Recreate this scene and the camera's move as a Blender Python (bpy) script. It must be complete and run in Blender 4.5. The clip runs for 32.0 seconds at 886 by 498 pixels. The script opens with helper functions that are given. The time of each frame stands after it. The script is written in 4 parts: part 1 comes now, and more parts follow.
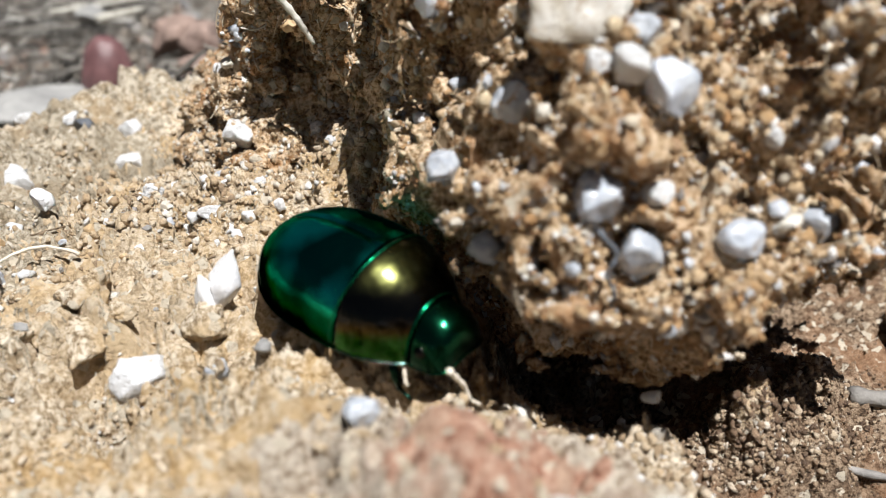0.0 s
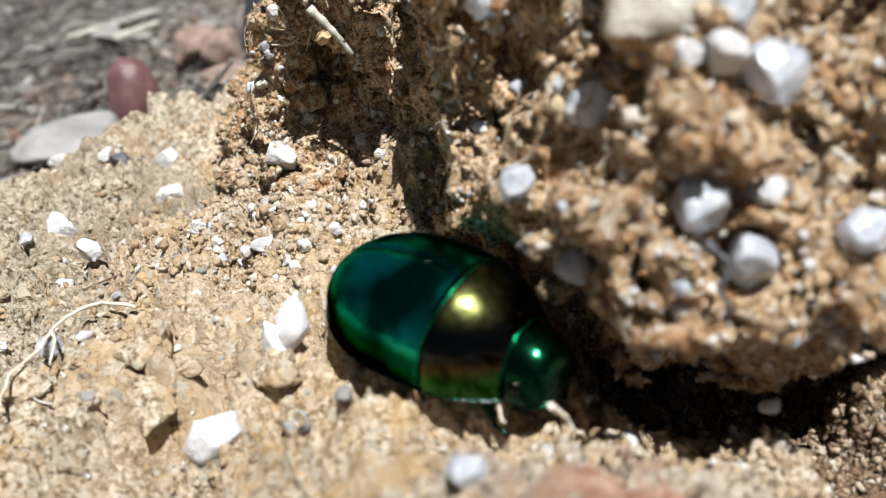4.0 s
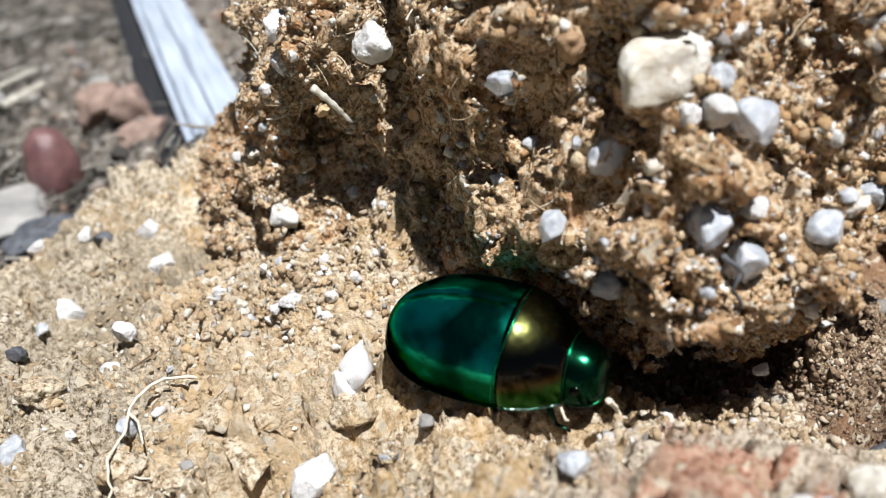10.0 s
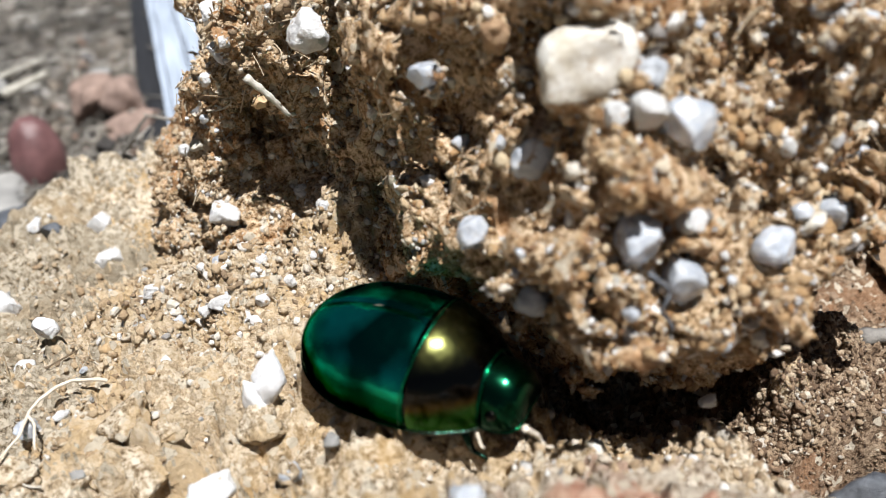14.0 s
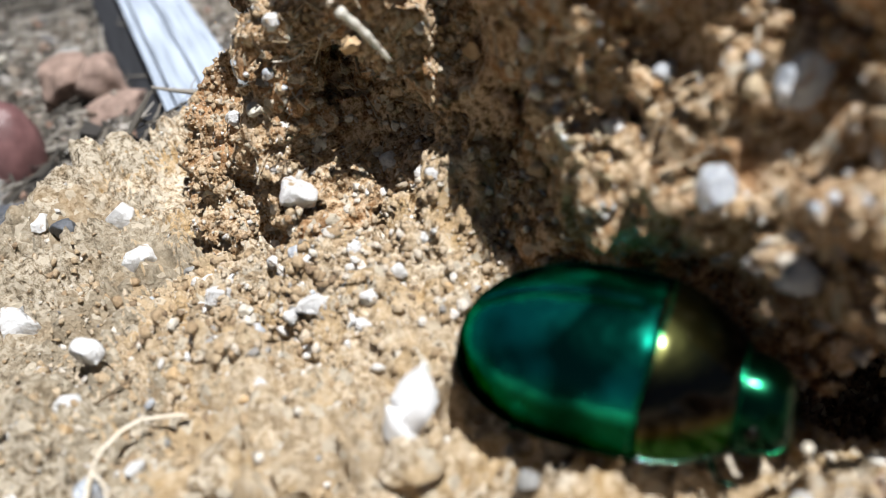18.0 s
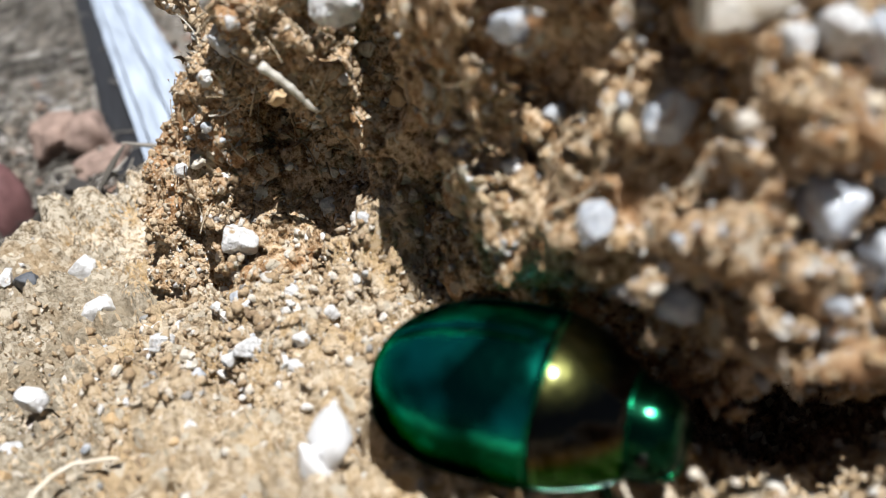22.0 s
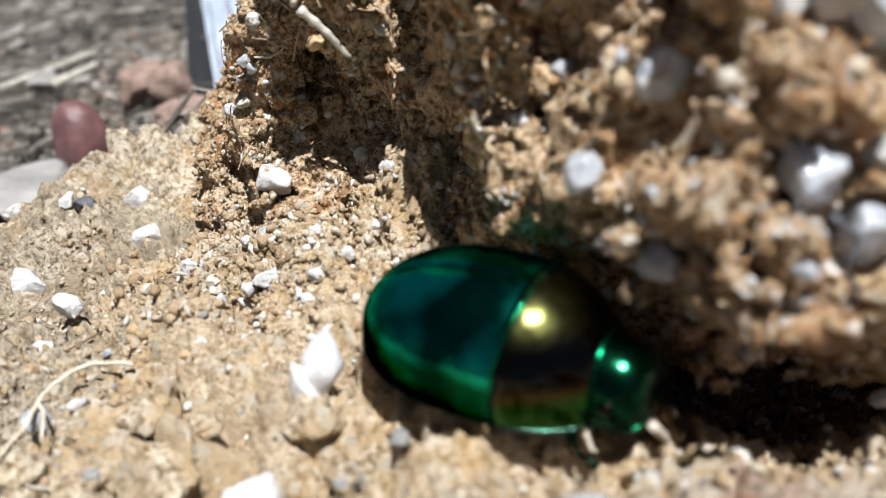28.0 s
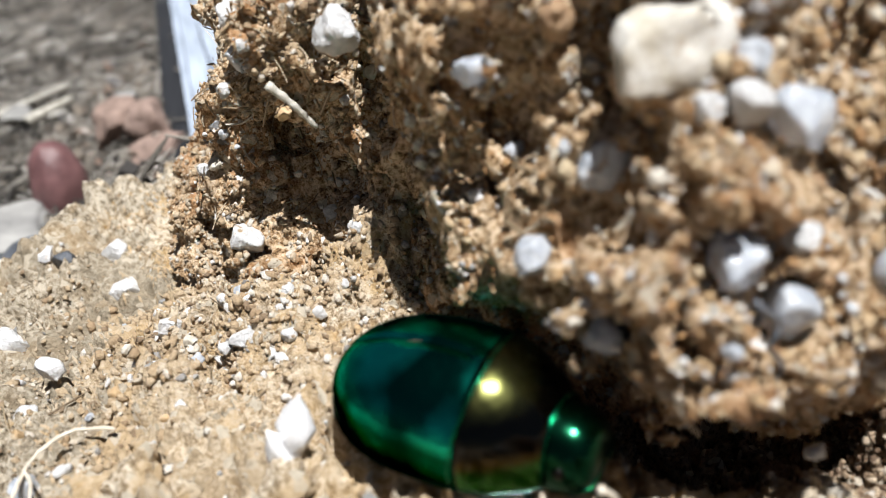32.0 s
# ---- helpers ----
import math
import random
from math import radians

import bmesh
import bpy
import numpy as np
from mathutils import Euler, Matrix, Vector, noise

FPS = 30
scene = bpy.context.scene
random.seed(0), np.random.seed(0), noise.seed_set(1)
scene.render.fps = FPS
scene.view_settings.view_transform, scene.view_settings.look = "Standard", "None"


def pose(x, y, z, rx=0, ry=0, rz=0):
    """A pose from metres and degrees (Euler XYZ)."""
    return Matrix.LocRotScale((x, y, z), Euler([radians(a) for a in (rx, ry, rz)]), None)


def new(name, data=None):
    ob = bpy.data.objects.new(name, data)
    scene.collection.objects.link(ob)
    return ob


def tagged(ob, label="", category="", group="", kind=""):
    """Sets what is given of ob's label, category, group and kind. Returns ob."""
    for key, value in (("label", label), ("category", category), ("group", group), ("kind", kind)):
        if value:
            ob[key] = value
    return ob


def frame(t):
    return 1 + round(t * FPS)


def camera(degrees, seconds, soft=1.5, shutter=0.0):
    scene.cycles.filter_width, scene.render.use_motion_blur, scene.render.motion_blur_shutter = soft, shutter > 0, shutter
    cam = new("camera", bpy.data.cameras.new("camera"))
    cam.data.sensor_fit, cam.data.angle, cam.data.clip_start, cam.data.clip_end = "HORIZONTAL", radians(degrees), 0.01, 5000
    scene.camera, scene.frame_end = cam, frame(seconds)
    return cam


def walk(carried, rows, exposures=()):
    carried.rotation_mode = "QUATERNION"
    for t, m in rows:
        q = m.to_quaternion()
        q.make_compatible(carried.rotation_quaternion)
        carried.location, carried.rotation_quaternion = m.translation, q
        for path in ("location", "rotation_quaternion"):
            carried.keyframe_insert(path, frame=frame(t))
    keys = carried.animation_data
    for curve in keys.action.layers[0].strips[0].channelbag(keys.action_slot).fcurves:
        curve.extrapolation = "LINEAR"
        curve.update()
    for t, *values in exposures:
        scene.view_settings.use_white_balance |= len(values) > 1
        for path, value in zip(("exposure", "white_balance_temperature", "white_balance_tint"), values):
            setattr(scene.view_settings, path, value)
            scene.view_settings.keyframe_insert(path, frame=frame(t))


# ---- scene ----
cam = camera(56.02, 32.0, soft=0.5)
cam.data.dof.use_dof = True
cam.data.dof.focus_distance = 0.050
cam.data.dof.aperture_fstop = 44
EYE, TILT = 0.025, -30.0
# seconds; x, y, z in millimetres from the first eye; yaw, pitch, roll in degrees
ROWS = [
    (0.0, 0.00, -0.00, 0.00, 0.02, 0.05, 0.01),
    (0.5, -0.18, 0.44, -0.41, 0.46, 0.02, -0.20),
    (1.0, -0.39, 1.03, -0.75, 1.00, -0.14, -0.20),
    (1.5, -0.80, 1.64, -0.32, 1.41, -0.91, 0.32),
    (2.0, -1.43, 2.13, 0.65, 1.78, -1.35, 1.30),
    (2.5, -1.91, 3.05, 2.46, 2.68, -2.38, 3.03),
    (4.5, -1.85, 3.19, 2.57, 1.58, -1.58, 7.69),
    (5.0, -1.88, 1.62, 2.61, 0.22, -1.36, 9.32),
    (5.5, -2.34, -0.35, 3.22, -1.05, -1.80, 11.25),
    (6.0, -3.17, -2.07, 3.05, -2.24, -1.60, 12.52),
    (6.5, -4.03, -3.46, 4.19, -3.59, -2.47, 13.40),
    (7.0, -5.43, -4.52, 5.27, -5.20, -2.91, 13.81),
    (7.5, -7.21, -5.29, 6.35, -6.91, -3.95, 14.25),
    (8.0, -8.51, -5.30, 6.78, -7.62, -4.52, 14.59),
    (8.5, -9.78, -5.15, 6.87, -8.14, -4.48, 14.69),
    (9.0, -10.59, -4.67, 7.44, -8.34, -4.75, 14.79),
    (9.5, -11.13, -3.76, 7.24, -8.25, -4.21, 14.55),
    (10.0, -10.84, -3.21, 6.83, -7.97, -3.93, 14.30),
    (10.5, -10.10, -2.79, 6.62, -7.82, -4.26, 14.15),
    (11.0, -9.40, -2.64, 6.27, -7.77, -4.42, 13.78),
    (11.5, -8.43, -2.48, 6.01, -7.50, -4.50, 13.40),
    (12.0, -7.12, -2.31, 5.53, -6.74, -4.16, 13.10),
    (12.5, -4.90, -2.10, 4.74, -5.07, -3.26, 12.75),
    (13.0, -4.08, -1.98, 4.51, -4.96, -2.97, 12.36),
    (13.5, -3.69, -1.53, 4.42, -4.77, -2.65, 12.17),
    (14.0, -4.55, -0.26, 5.23, -5.08, -2.86, 12.27),
    (14.5, -5.93, 1.93, 5.78, -5.23, -2.25, 12.52),
    (15.0, -7.91, 4.29, 6.18, -6.03, -2.52, 12.75),
    (15.5, -9.36, 5.82, 5.52, -6.54, -4.48, 13.56),
    (17.5, -13.10, 11.39, 5.99, -8.45, -4.72, 14.87),
    (18.0, -13.21, 11.31, 6.54, -8.90, -4.78, 15.46),
    (18.5, -13.08, 11.32, 7.08, -9.17, -4.97, 16.28),
    (19.0, -12.32, 11.67, 7.36, -8.77, -5.03, 17.42),
    (19.5, -12.30, 11.50, 7.34, -9.12, -4.80, 18.56),
    (20.0, -11.83, 11.55, 6.22, -8.53, -2.89, 18.94),
    (20.5, -11.19, 11.33, 5.35, -7.89, -1.14, 19.24),
    (21.0, -10.78, 10.43, 4.76, -7.79, -0.33, 19.19),
    (21.5, -9.81, 9.92, 5.21, -7.67, -0.63, 18.27),
    (22.0, -9.07, 9.43, 5.25, -7.52, -1.51, 17.36),
    (22.5, -8.47, 9.07, 4.78, -7.09, -1.69, 16.34),
    (23.0, -7.90, 8.37, 3.92, -6.52, -1.18, 15.43),
    (23.5, -6.99, 8.13, 2.79, -5.40, -0.11, 14.62),
    (24.0, -6.24, 7.39, 2.62, -4.72, -0.43, 14.48),
    (24.5, -5.51, 6.90, 2.49, -3.87, -0.61, 14.01),
    (25.0, -5.32, 6.44, 2.63, -3.25, -0.99, 13.76),
    (25.5, -5.15, 6.25, 2.77, -2.45, -1.12, 13.42),
    (26.0, -5.86, 5.86, 2.48, -2.45, -0.68, 13.09),
    (26.5, -6.07, 7.66, 1.94, -0.95, -0.33, 12.11),
    (28.5, -6.43, 7.77, 2.99, -1.60, -1.27, 11.99),
    (29.0, -6.62, 7.36, 3.59, -1.95, -2.75, 12.62),
    (29.5, -5.34, 7.20, 2.91, -0.93, -2.96, 12.00),
    (30.0, -3.31, 4.61, 3.87, -1.01, -1.77, 12.13),
    (30.5, -2.42, 3.06, 4.76, -1.52, -0.70, 12.39),
    (31.0, -3.06, 4.33, 4.41, -1.50, -0.04, 12.57),
    (31.5, -4.39, 5.03, 5.01, -2.57, -0.23, 12.79),
    (32.0, -4.90, 5.71, 5.28, -2.85, -0.80, 13.25),
]
walk(cam, [(t, pose(0, 0, EYE, TILT) @ pose(x / 1000, y / 1000, z / 1000, 90 + pitch, roll, yaw)) for t, x, y, z, yaw, pitch, roll in ROWS])

# ---- light ----
SUN_ELEVATION, SUN_TURN = 69.0, 146.0  # degrees above the ground; degrees from +y towards +x
world = bpy.data.worlds.new("sky")
scene.world = world
world.use_nodes = True
sky = world.node_tree.nodes.new("ShaderNodeTexSky")
sky.sky_type = "NISHITA"
sky.sun_disc = False
sky.sun_elevation = radians(SUN_ELEVATION)
sky.sun_rotation = radians(SUN_TURN)
world.node_tree.links.new(sky.outputs[0], world.node_tree.nodes["Background"].inputs[0])
world.node_tree.nodes["Background"].inputs[1].default_value = 0.0125
sun = new("sun", bpy.data.lights.new("sun", "SUN"))
sun.data.energy, sun.data.angle, sun.data.color = 5.0, radians(0.55), (0.985, 0.99, 1.0)
sun.matrix_basis = pose(0, 0, 0.5, SUN_ELEVATION - 90, 0, -SUN_TURN)
scene.view_settings.exposure = 0.73

MM = 0.001


# ---- materials ----
def material(name):
    m = bpy.data.materials.new(name)
    m.use_nodes = True
    return m, m.node_tree.nodes, m.node_tree.links, m.node_tree.nodes["Principled BSDF"]


def ramp(nodes, stops):
    r = nodes.new("ShaderNodeValToRGB")
    while len(r.color_ramp.elements) < len(stops):
        r.color_ramp.elements.new(0.5)
    for e, (p, c) in zip(r.color_ramp.elements, stops):
        e.position, e.color = p, (*c, 1)
    return r


def noise_tex(nodes, links, size_mm, detail=4.0, rough=0.6, kind="ShaderNodeTexNoise"):
    """A noise whose features are about size_mm across."""
    tc = nodes.new("ShaderNodeTexCoord")
    n = nodes.new(kind)
    links.new(tc.outputs["Object"], n.inputs["Vector"])
    n.inputs["Scale"].default_value = 1.0 / (size_mm * MM)
    if kind == "ShaderNodeTexNoise":
        n.inputs["Detail"].default_value = detail
        n.inputs["Roughness"].default_value = rough
    return n


def mix_rgb(nodes, links, fac, a, b, how="MIX"):
    m = nodes.new("ShaderNodeMix")
    m.data_type, m.blend_type = "RGBA", how
    for socket, v in ((m.inputs[0], fac), (m.inputs[6], a), (m.inputs[7], b)):
        if hasattr(v, "is_linked"):
            links.new(v, socket)
        elif isinstance(v, tuple):
            socket.default_value = (*v, 1)
        else:
            socket.default_value = v
    return m.outputs[2]


def add_bump(nodes, links, bsdf, heights, strength, depth_mm):
    b = nodes.new("ShaderNodeBump")
    b.inputs["Strength"].default_value = strength
    b.inputs["Distance"].default_value = depth_mm * MM
    links.new(heights, b.inputs["Height"])
    links.new(b.outputs[0], bsdf.inputs["Normal"])


def soil_material(name, dark, mid, light, blotch, blotch_size=7.0, blotch_at=(0.56, 0.70), pale=(0.62, 0.54, 0.42), wash=None):
    """Fine earth: three tones at grain size, with blotches of another colour and pale mineral specks."""
    m, nodes, links, bsdf = material(name)
    fine = noise_tex(nodes, links, 0.45, 7, 0.78)
    # the darkest tone is deepened to paint some shade between grains
    tone = ramp(nodes, [(0.40, tuple(0.75 * v for v in dark)), (0.475, mid), (0.565, light)])
    links.new(fine.outputs[0], tone.inputs[0])
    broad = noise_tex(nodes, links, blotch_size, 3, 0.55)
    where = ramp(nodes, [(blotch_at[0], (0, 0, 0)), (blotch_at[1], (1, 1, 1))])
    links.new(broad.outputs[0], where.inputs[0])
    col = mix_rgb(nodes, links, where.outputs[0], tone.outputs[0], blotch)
    col = mix_rgb(nodes, links, 0.35, col, tone.outputs[0])
    if wash:
        wide = noise_tex(nodes, links, 15.0, 4, 0.6)
        there = ramp(nodes, [(0.46, (0, 0, 0)), (0.62, (0.8, 0.8, 0.8))])
        links.new(wide.outputs[0], there.inputs[0])
        col = mix_rgb(nodes, links, there.outputs[0], col, wash)
    cells = noise_tex(nodes, links, 0.5, kind="ShaderNodeTexVoronoi")
    speck = ramp(nodes, [(0.88, (0, 0, 0)), (0.92, (1, 1, 1))])
    split = nodes.new("ShaderNodeSeparateColor")
    links.new(cells.outputs["Color"], split.inputs[0])
    links.new(split.outputs[0], speck.inputs[0])
    col = mix_rgb(nodes, links, speck.outputs[0], col, pale)
    links.new(col, bsdf.inputs["Base Color"])
    bsdf.inputs["Roughness"].default_value = 0.9
    bsdf.inputs["Specular IOR Level"].default_value = 0.25
    gravel = noise_tex(nodes, links, 0.30, 6, 0.7)
    add_bump(nodes, links, bsdf, gravel.outputs[0], 1.0, 0.45)
    return m


def grain_material(name, tones, rough=0.55):
    """Loose crumbs, each of its own tone."""
    m, nodes, links, bsdf = material(name)
    geo = nodes.new("ShaderNodeNewGeometry")
    r = ramp(nodes, tones)
    r.color_ramp.interpolation = "LINEAR"
    links.new(geo.outputs["Random Per Island"], r.inputs[0])
    fine = noise_tex(nodes, links, 0.18, 4, 0.7)
    shade = ramp(nodes, [(0.3, (0.66, 0.62, 0.58)), (0.7, (1.0, 1.0, 1.0))])
    links.new(fine.outputs[0], shade.inputs[0])
    links.new(mix_rgb(nodes, links, 1.0, r.outputs[0], shade.outputs[0], "MULTIPLY"), bsdf.inputs["Base Color"])
    bsdf.inputs["Roughness"].default_value = rough
    bsdf.inputs["Specular IOR Level"].default_value = 0.5
    add_bump(nodes, links, bsdf, fine.outputs[0], 0.8, 0.30)
    return m


def stone_material(name, a, b, size=0.8, rough=0.45, through_light=0.0, bump=0.5, stain=False):
    """A mineral surface of two tones; through_light: how much light soaks in."""
    m, nodes, links, bsdf = material(name)
    n = noise_tex(nodes, links, size, 6, 0.65)
    r = ramp(nodes, [(0.35, a), (0.65, b)])
    links.new(n.outputs[0], r.inputs[0])
    info = nodes.new("ShaderNodeObjectInfo")
    each = ramp(nodes, [(0.0, (0.87, 0.86, 0.84)), (1.0, (1.0, 1.0, 1.0))])
    links.new(info.outputs["Random"], each.inputs[0])
    col = mix_rgb(nodes, links, 1.0, r.outputs[0], each.outputs[0], "MULTIPLY")
    if stain:
        dirt = noise_tex(nodes, links, 1.1, 5, 0.7)
        where = ramp(nodes, [(0.60, (0, 0, 0)), (0.67, (1, 1, 1))])
        links.new(dirt.outputs[0], where.inputs[0])
        col = mix_rgb(nodes, links, where.outputs[0], col, (0.47, 0.34, 0.20))
    links.new(col, bsdf.inputs["Base Color"])
    bsdf.inputs["Roughness"].default_value = rough
    if through_light:
        bsdf.inputs["Transmission Weight"].default_value = through_light
        bsdf.inputs["IOR"].default_value = 1.45
    fine = noise_tex(nodes, links, 0.25, 5, 0.7)
    add_bump(nodes, links, bsdf, fine.outputs[0], bump, 0.30)
    return m


EARTH = soil_material("tan_earth", (0.19, 0.12, 0.060), (0.54, 0.41, 0.265), (0.84, 0.74, 0.59), (0.56, 0.36, 0.15), 4.0, (0.46, 0.60), wash=(0.57, 0.435, 0.28))
GREY_TAN = soil_material("grey_tan_earth", (0.13, 0.095, 0.058), (0.38, 0.305, 0.21), (0.66, 0.58, 0.46), (0.44, 0.31, 0.175), 5.0, (0.54, 0.66), wash=(0.36, 0.30, 0.215))
MOUND = soil_material("pale_earth", (0.29, 0.205, 0.14), (0.50, 0.40, 0.30), (0.68, 0.60, 0.49), (0.46, 0.28, 0.20), 5.0, (0.52, 0.66))
RED_CLAY = soil_material("red_clay", (0.29, 0.12, 0.075), (0.48, 0.25, 0.165), (0.62, 0.42, 0.31), (0.54, 0.38, 0.27), 3.0, (0.54, 0.66))
CLOD = soil_material("brown_earth", (0.12, 0.058, 0.022), (0.47, 0.30, 0.155), (0.80, 0.63, 0.44), (0.48, 0.245, 0.105), 4.0, (0.52, 0.66))
# its near-black blotches are painted shade, for the gaps in the litter
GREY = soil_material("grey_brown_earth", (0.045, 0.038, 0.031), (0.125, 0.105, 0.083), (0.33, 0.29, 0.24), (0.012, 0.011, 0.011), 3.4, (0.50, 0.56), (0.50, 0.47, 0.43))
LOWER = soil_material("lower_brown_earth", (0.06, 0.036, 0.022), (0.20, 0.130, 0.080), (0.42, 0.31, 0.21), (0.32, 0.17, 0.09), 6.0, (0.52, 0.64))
CRUMBS = grain_material("crumbs", [(0.0, (0.26, 0.185, 0.115)), (0.15, (0.46, 0.33, 0.195)), (0.55, (0.56, 0.435, 0.285)), (0.8, (0.66, 0.56, 0.43)), (0.9, (0.78, 0.73, 0.65)), (0.97, (0.90, 0.89, 0.87)), (1.0, (0.24, 0.225, 0.21))])
CLOD_CRUMBS = grain_material("clod_crumbs", [(0.0, (0.20, 0.10, 0.045)), (0.12, (0.44, 0.25, 0.11)), (0.35, (0.48, 0.32, 0.165)), (0.58, (0.58, 0.42, 0.25)), (0.72, (0.70, 0.57, 0.38)), (0.80, (0.82, 0.77, 0.68)), (0.88, (0.93, 0.93, 0.93)), (0.94, (0.55, 0.56, 0.58)), (1.0, (0.30, 0.27, 0.25))], 0.35)
LOWER_CRUMBS = grain_material("lower_crumbs", [(0.0, (0.09, 0.052, 0.03)), (0.4, (0.24, 0.155, 0.092)), (0.75, (0.42, 0.31, 0.20)), (0.93, (0.58, 0.47, 0.34)), (1.0, (0.66, 0.61, 0.54))])
GREY_CRUMBS = grain_material("grey_crumbs", [(0.0, (0.04, 0.036, 0.033)), (0.4, (0.13, 0.11, 0.088)), (0.65, (0.27, 0.225, 0.18)), (0.8, (0.30, 0.18, 0.13)), (0.92, (0.52, 0.48, 0.44)), (1.0, (0.12, 0.12, 0.13))])
WHITE_STONE = stone_material("white_quartz", (0.74, 0.735, 0.73), (0.94, 0.94, 0.945), 0.5, 0.3, 0.1, 1.0, True)
MILKY = stone_material("milky_quartz", (0.53, 0.58, 0.66), (0.86, 0.89, 0.94), 0.9, 0.07, 0.45, 0.15, True)
CREAM = stone_material("cream_stone", (0.50, 0.44, 0.34), (0.90, 0.88, 0.83), 1.3, 0.6, 0, 0.8, True)
CLEAN_WHITE = stone_material("clean_white_quartz", (0.82, 0.82, 0.83), (0.95, 0.95, 0.96), 0.6, 0.25, 0.08, 0.35)
BLUE_GREY = stone_material("blue_grey_quartz", (0.42, 0.45, 0.50), (0.72, 0.75, 0.80), 0.8, 0.3, 0.2, 0.6, True)
BROWN_STONE = stone_material("brown_stone", (0.24, 0.14, 0.075), (0.42, 0.28, 0.16), 1.2, 0.6)
ORANGE = stone_material("orange_flake", (0.42, 0.28, 0.14), (0.58, 0.42, 0.25), 1.0, 0.6)
RED_STONE = stone_material("red_stone", (0.105, 0.05, 0.05), (0.20, 0.10, 0.098), 3.0, 0.4, 0, 0.3)
PINK_STONE = stone_material("pink_stone", (0.19, 0.13, 0.105), (0.36, 0.255, 0.21), 2.0, 0.85)
GREY_STONE = stone_material("grey_stone", (0.20, 0.195, 0.19), (0.38, 0.37, 0.35), 6.0, 0.7)
DARK_STONE = stone_material("dark_stone", (0.045, 0.05, 0.06), (0.13, 0.14, 0.16), 1.0, 0.5)
STRAW = stone_material("dry_straw", (0.38, 0.35, 0.29), (0.64, 0.61, 0.54), 1.5, 0.6)
ROOT = stone_material("pale_root", (0.62, 0.53, 0.41), (0.80, 0.73, 0.62), 0.8, 0.7)
def wood_material(name, dark, light):
    """Weathered wood, its grain along the strip."""
    m, nodes, links, bsdf = material(name)
    tc, mp, n = nodes.new("ShaderNodeTexCoord"), nodes.new("ShaderNodeMapping"), nodes.new("ShaderNodeTexNoise")
    mp.inputs["Scale"].default_value = (1 / (0.5 * MM), 1 / (16 * MM), 1 / (0.8 * MM))
    links.new(tc.outputs["Object"], mp.inputs[0])
    links.new(mp.outputs[0], n.inputs["Vector"])
    n.inputs["Scale"].default_value, n.inputs["Detail"].default_value = 1.0, 5.0
    r = ramp(nodes, [(0.3, dark), (0.62, light)])
    links.new(n.outputs[0], r.inputs[0])
    links.new(r.outputs[0], bsdf.inputs["Base Color"])
    bsdf.inputs["Roughness"].default_value = 0.7
    add_bump(nodes, links, bsdf, n.outputs[0], 0.6, 0.25)
    return m


WOOD = wood_material("weathered_wood", (0.20, 0.23, 0.275), (0.40, 0.455, 0.54))
# near-black, for the strip that paints the shade beside the slat
SLAT_SHADE = wood_material("slat_shade_black", (0.005, 0.005, 0.007), (0.014, 0.015, 0.018))
FIBRES = grain_material("dry_fibres", [(0.0, (0.02, 0.017, 0.015)), (0.5, (0.10, 0.09, 0.075)), (0.82, (0.36, 0.335, 0.295)), (1.0, (0.78, 0.76, 0.71))])
ROOTLETS = grain_material("rootlets", [(0.0, (0.16, 0.11, 0.065)), (0.45, (0.42, 0.32, 0.20)), (0.8, (0.66, 0.57, 0.43)), (1.0, (0.82, 0.78, 0.70))])
FIBRE = stone_material("grey_fibre", (0.13, 0.12, 0.11), (0.30, 0.28, 0.255), 2.0, 0.7)


# ---- mesh tools ----
def mesh_object(name, verts_mm, faces, mat, smooth=True, parent=None, label="", category="", group="", kind=""):
    me = bpy.data.meshes.new(name)
    verts = np.asarray(verts_mm, np.float32) * MM
    faces = np.asarray(faces, np.int32)
    me.vertices.add(len(verts))
    me.vertices.foreach_set("co", verts.ravel())
    k = faces.shape[1]
    me.loops.add(faces.size)
    me.loops.foreach_set("vertex_index", faces.ravel())
    me.polygons.add(len(faces))
    me.polygons.foreach_set("loop_start", np.arange(0, faces.size, k, dtype=np.int32))
    me.polygons.foreach_set("use_smooth", np.full(len(faces), smooth))
    me.update(calc_edges=True)
    me.materials.append(mat)
    ob = new(name, me)
    ob.parent = parent
    return tagged(ob, label, category, group, kind)


def part(name, bm, mat, parent, label=""):
    """One bmesh, in millimetres, as one mesh under a thing."""
    bmesh.ops.scale(bm, vec=(MM, MM, MM), verts=bm.verts)
    me = bpy.data.meshes.new(name)
    bm.to_mesh(me)
    bm.free()
    me.polygons.foreach_set("use_smooth", [True] * len(me.polygons))
    me.materials.append(mat)
    ob = new(name, me)
    ob.parent = parent
    return tagged(ob, label)


RNG = np.random.default_rng(7)
LATTICE = np.random.default_rng(3).random((64, 64, 64)).astype(np.float32) * 2 - 1
JITTER = 0.15 + 0.7 * np.random.default_rng(5).random((32, 32, 32, 3)).astype(np.float32)


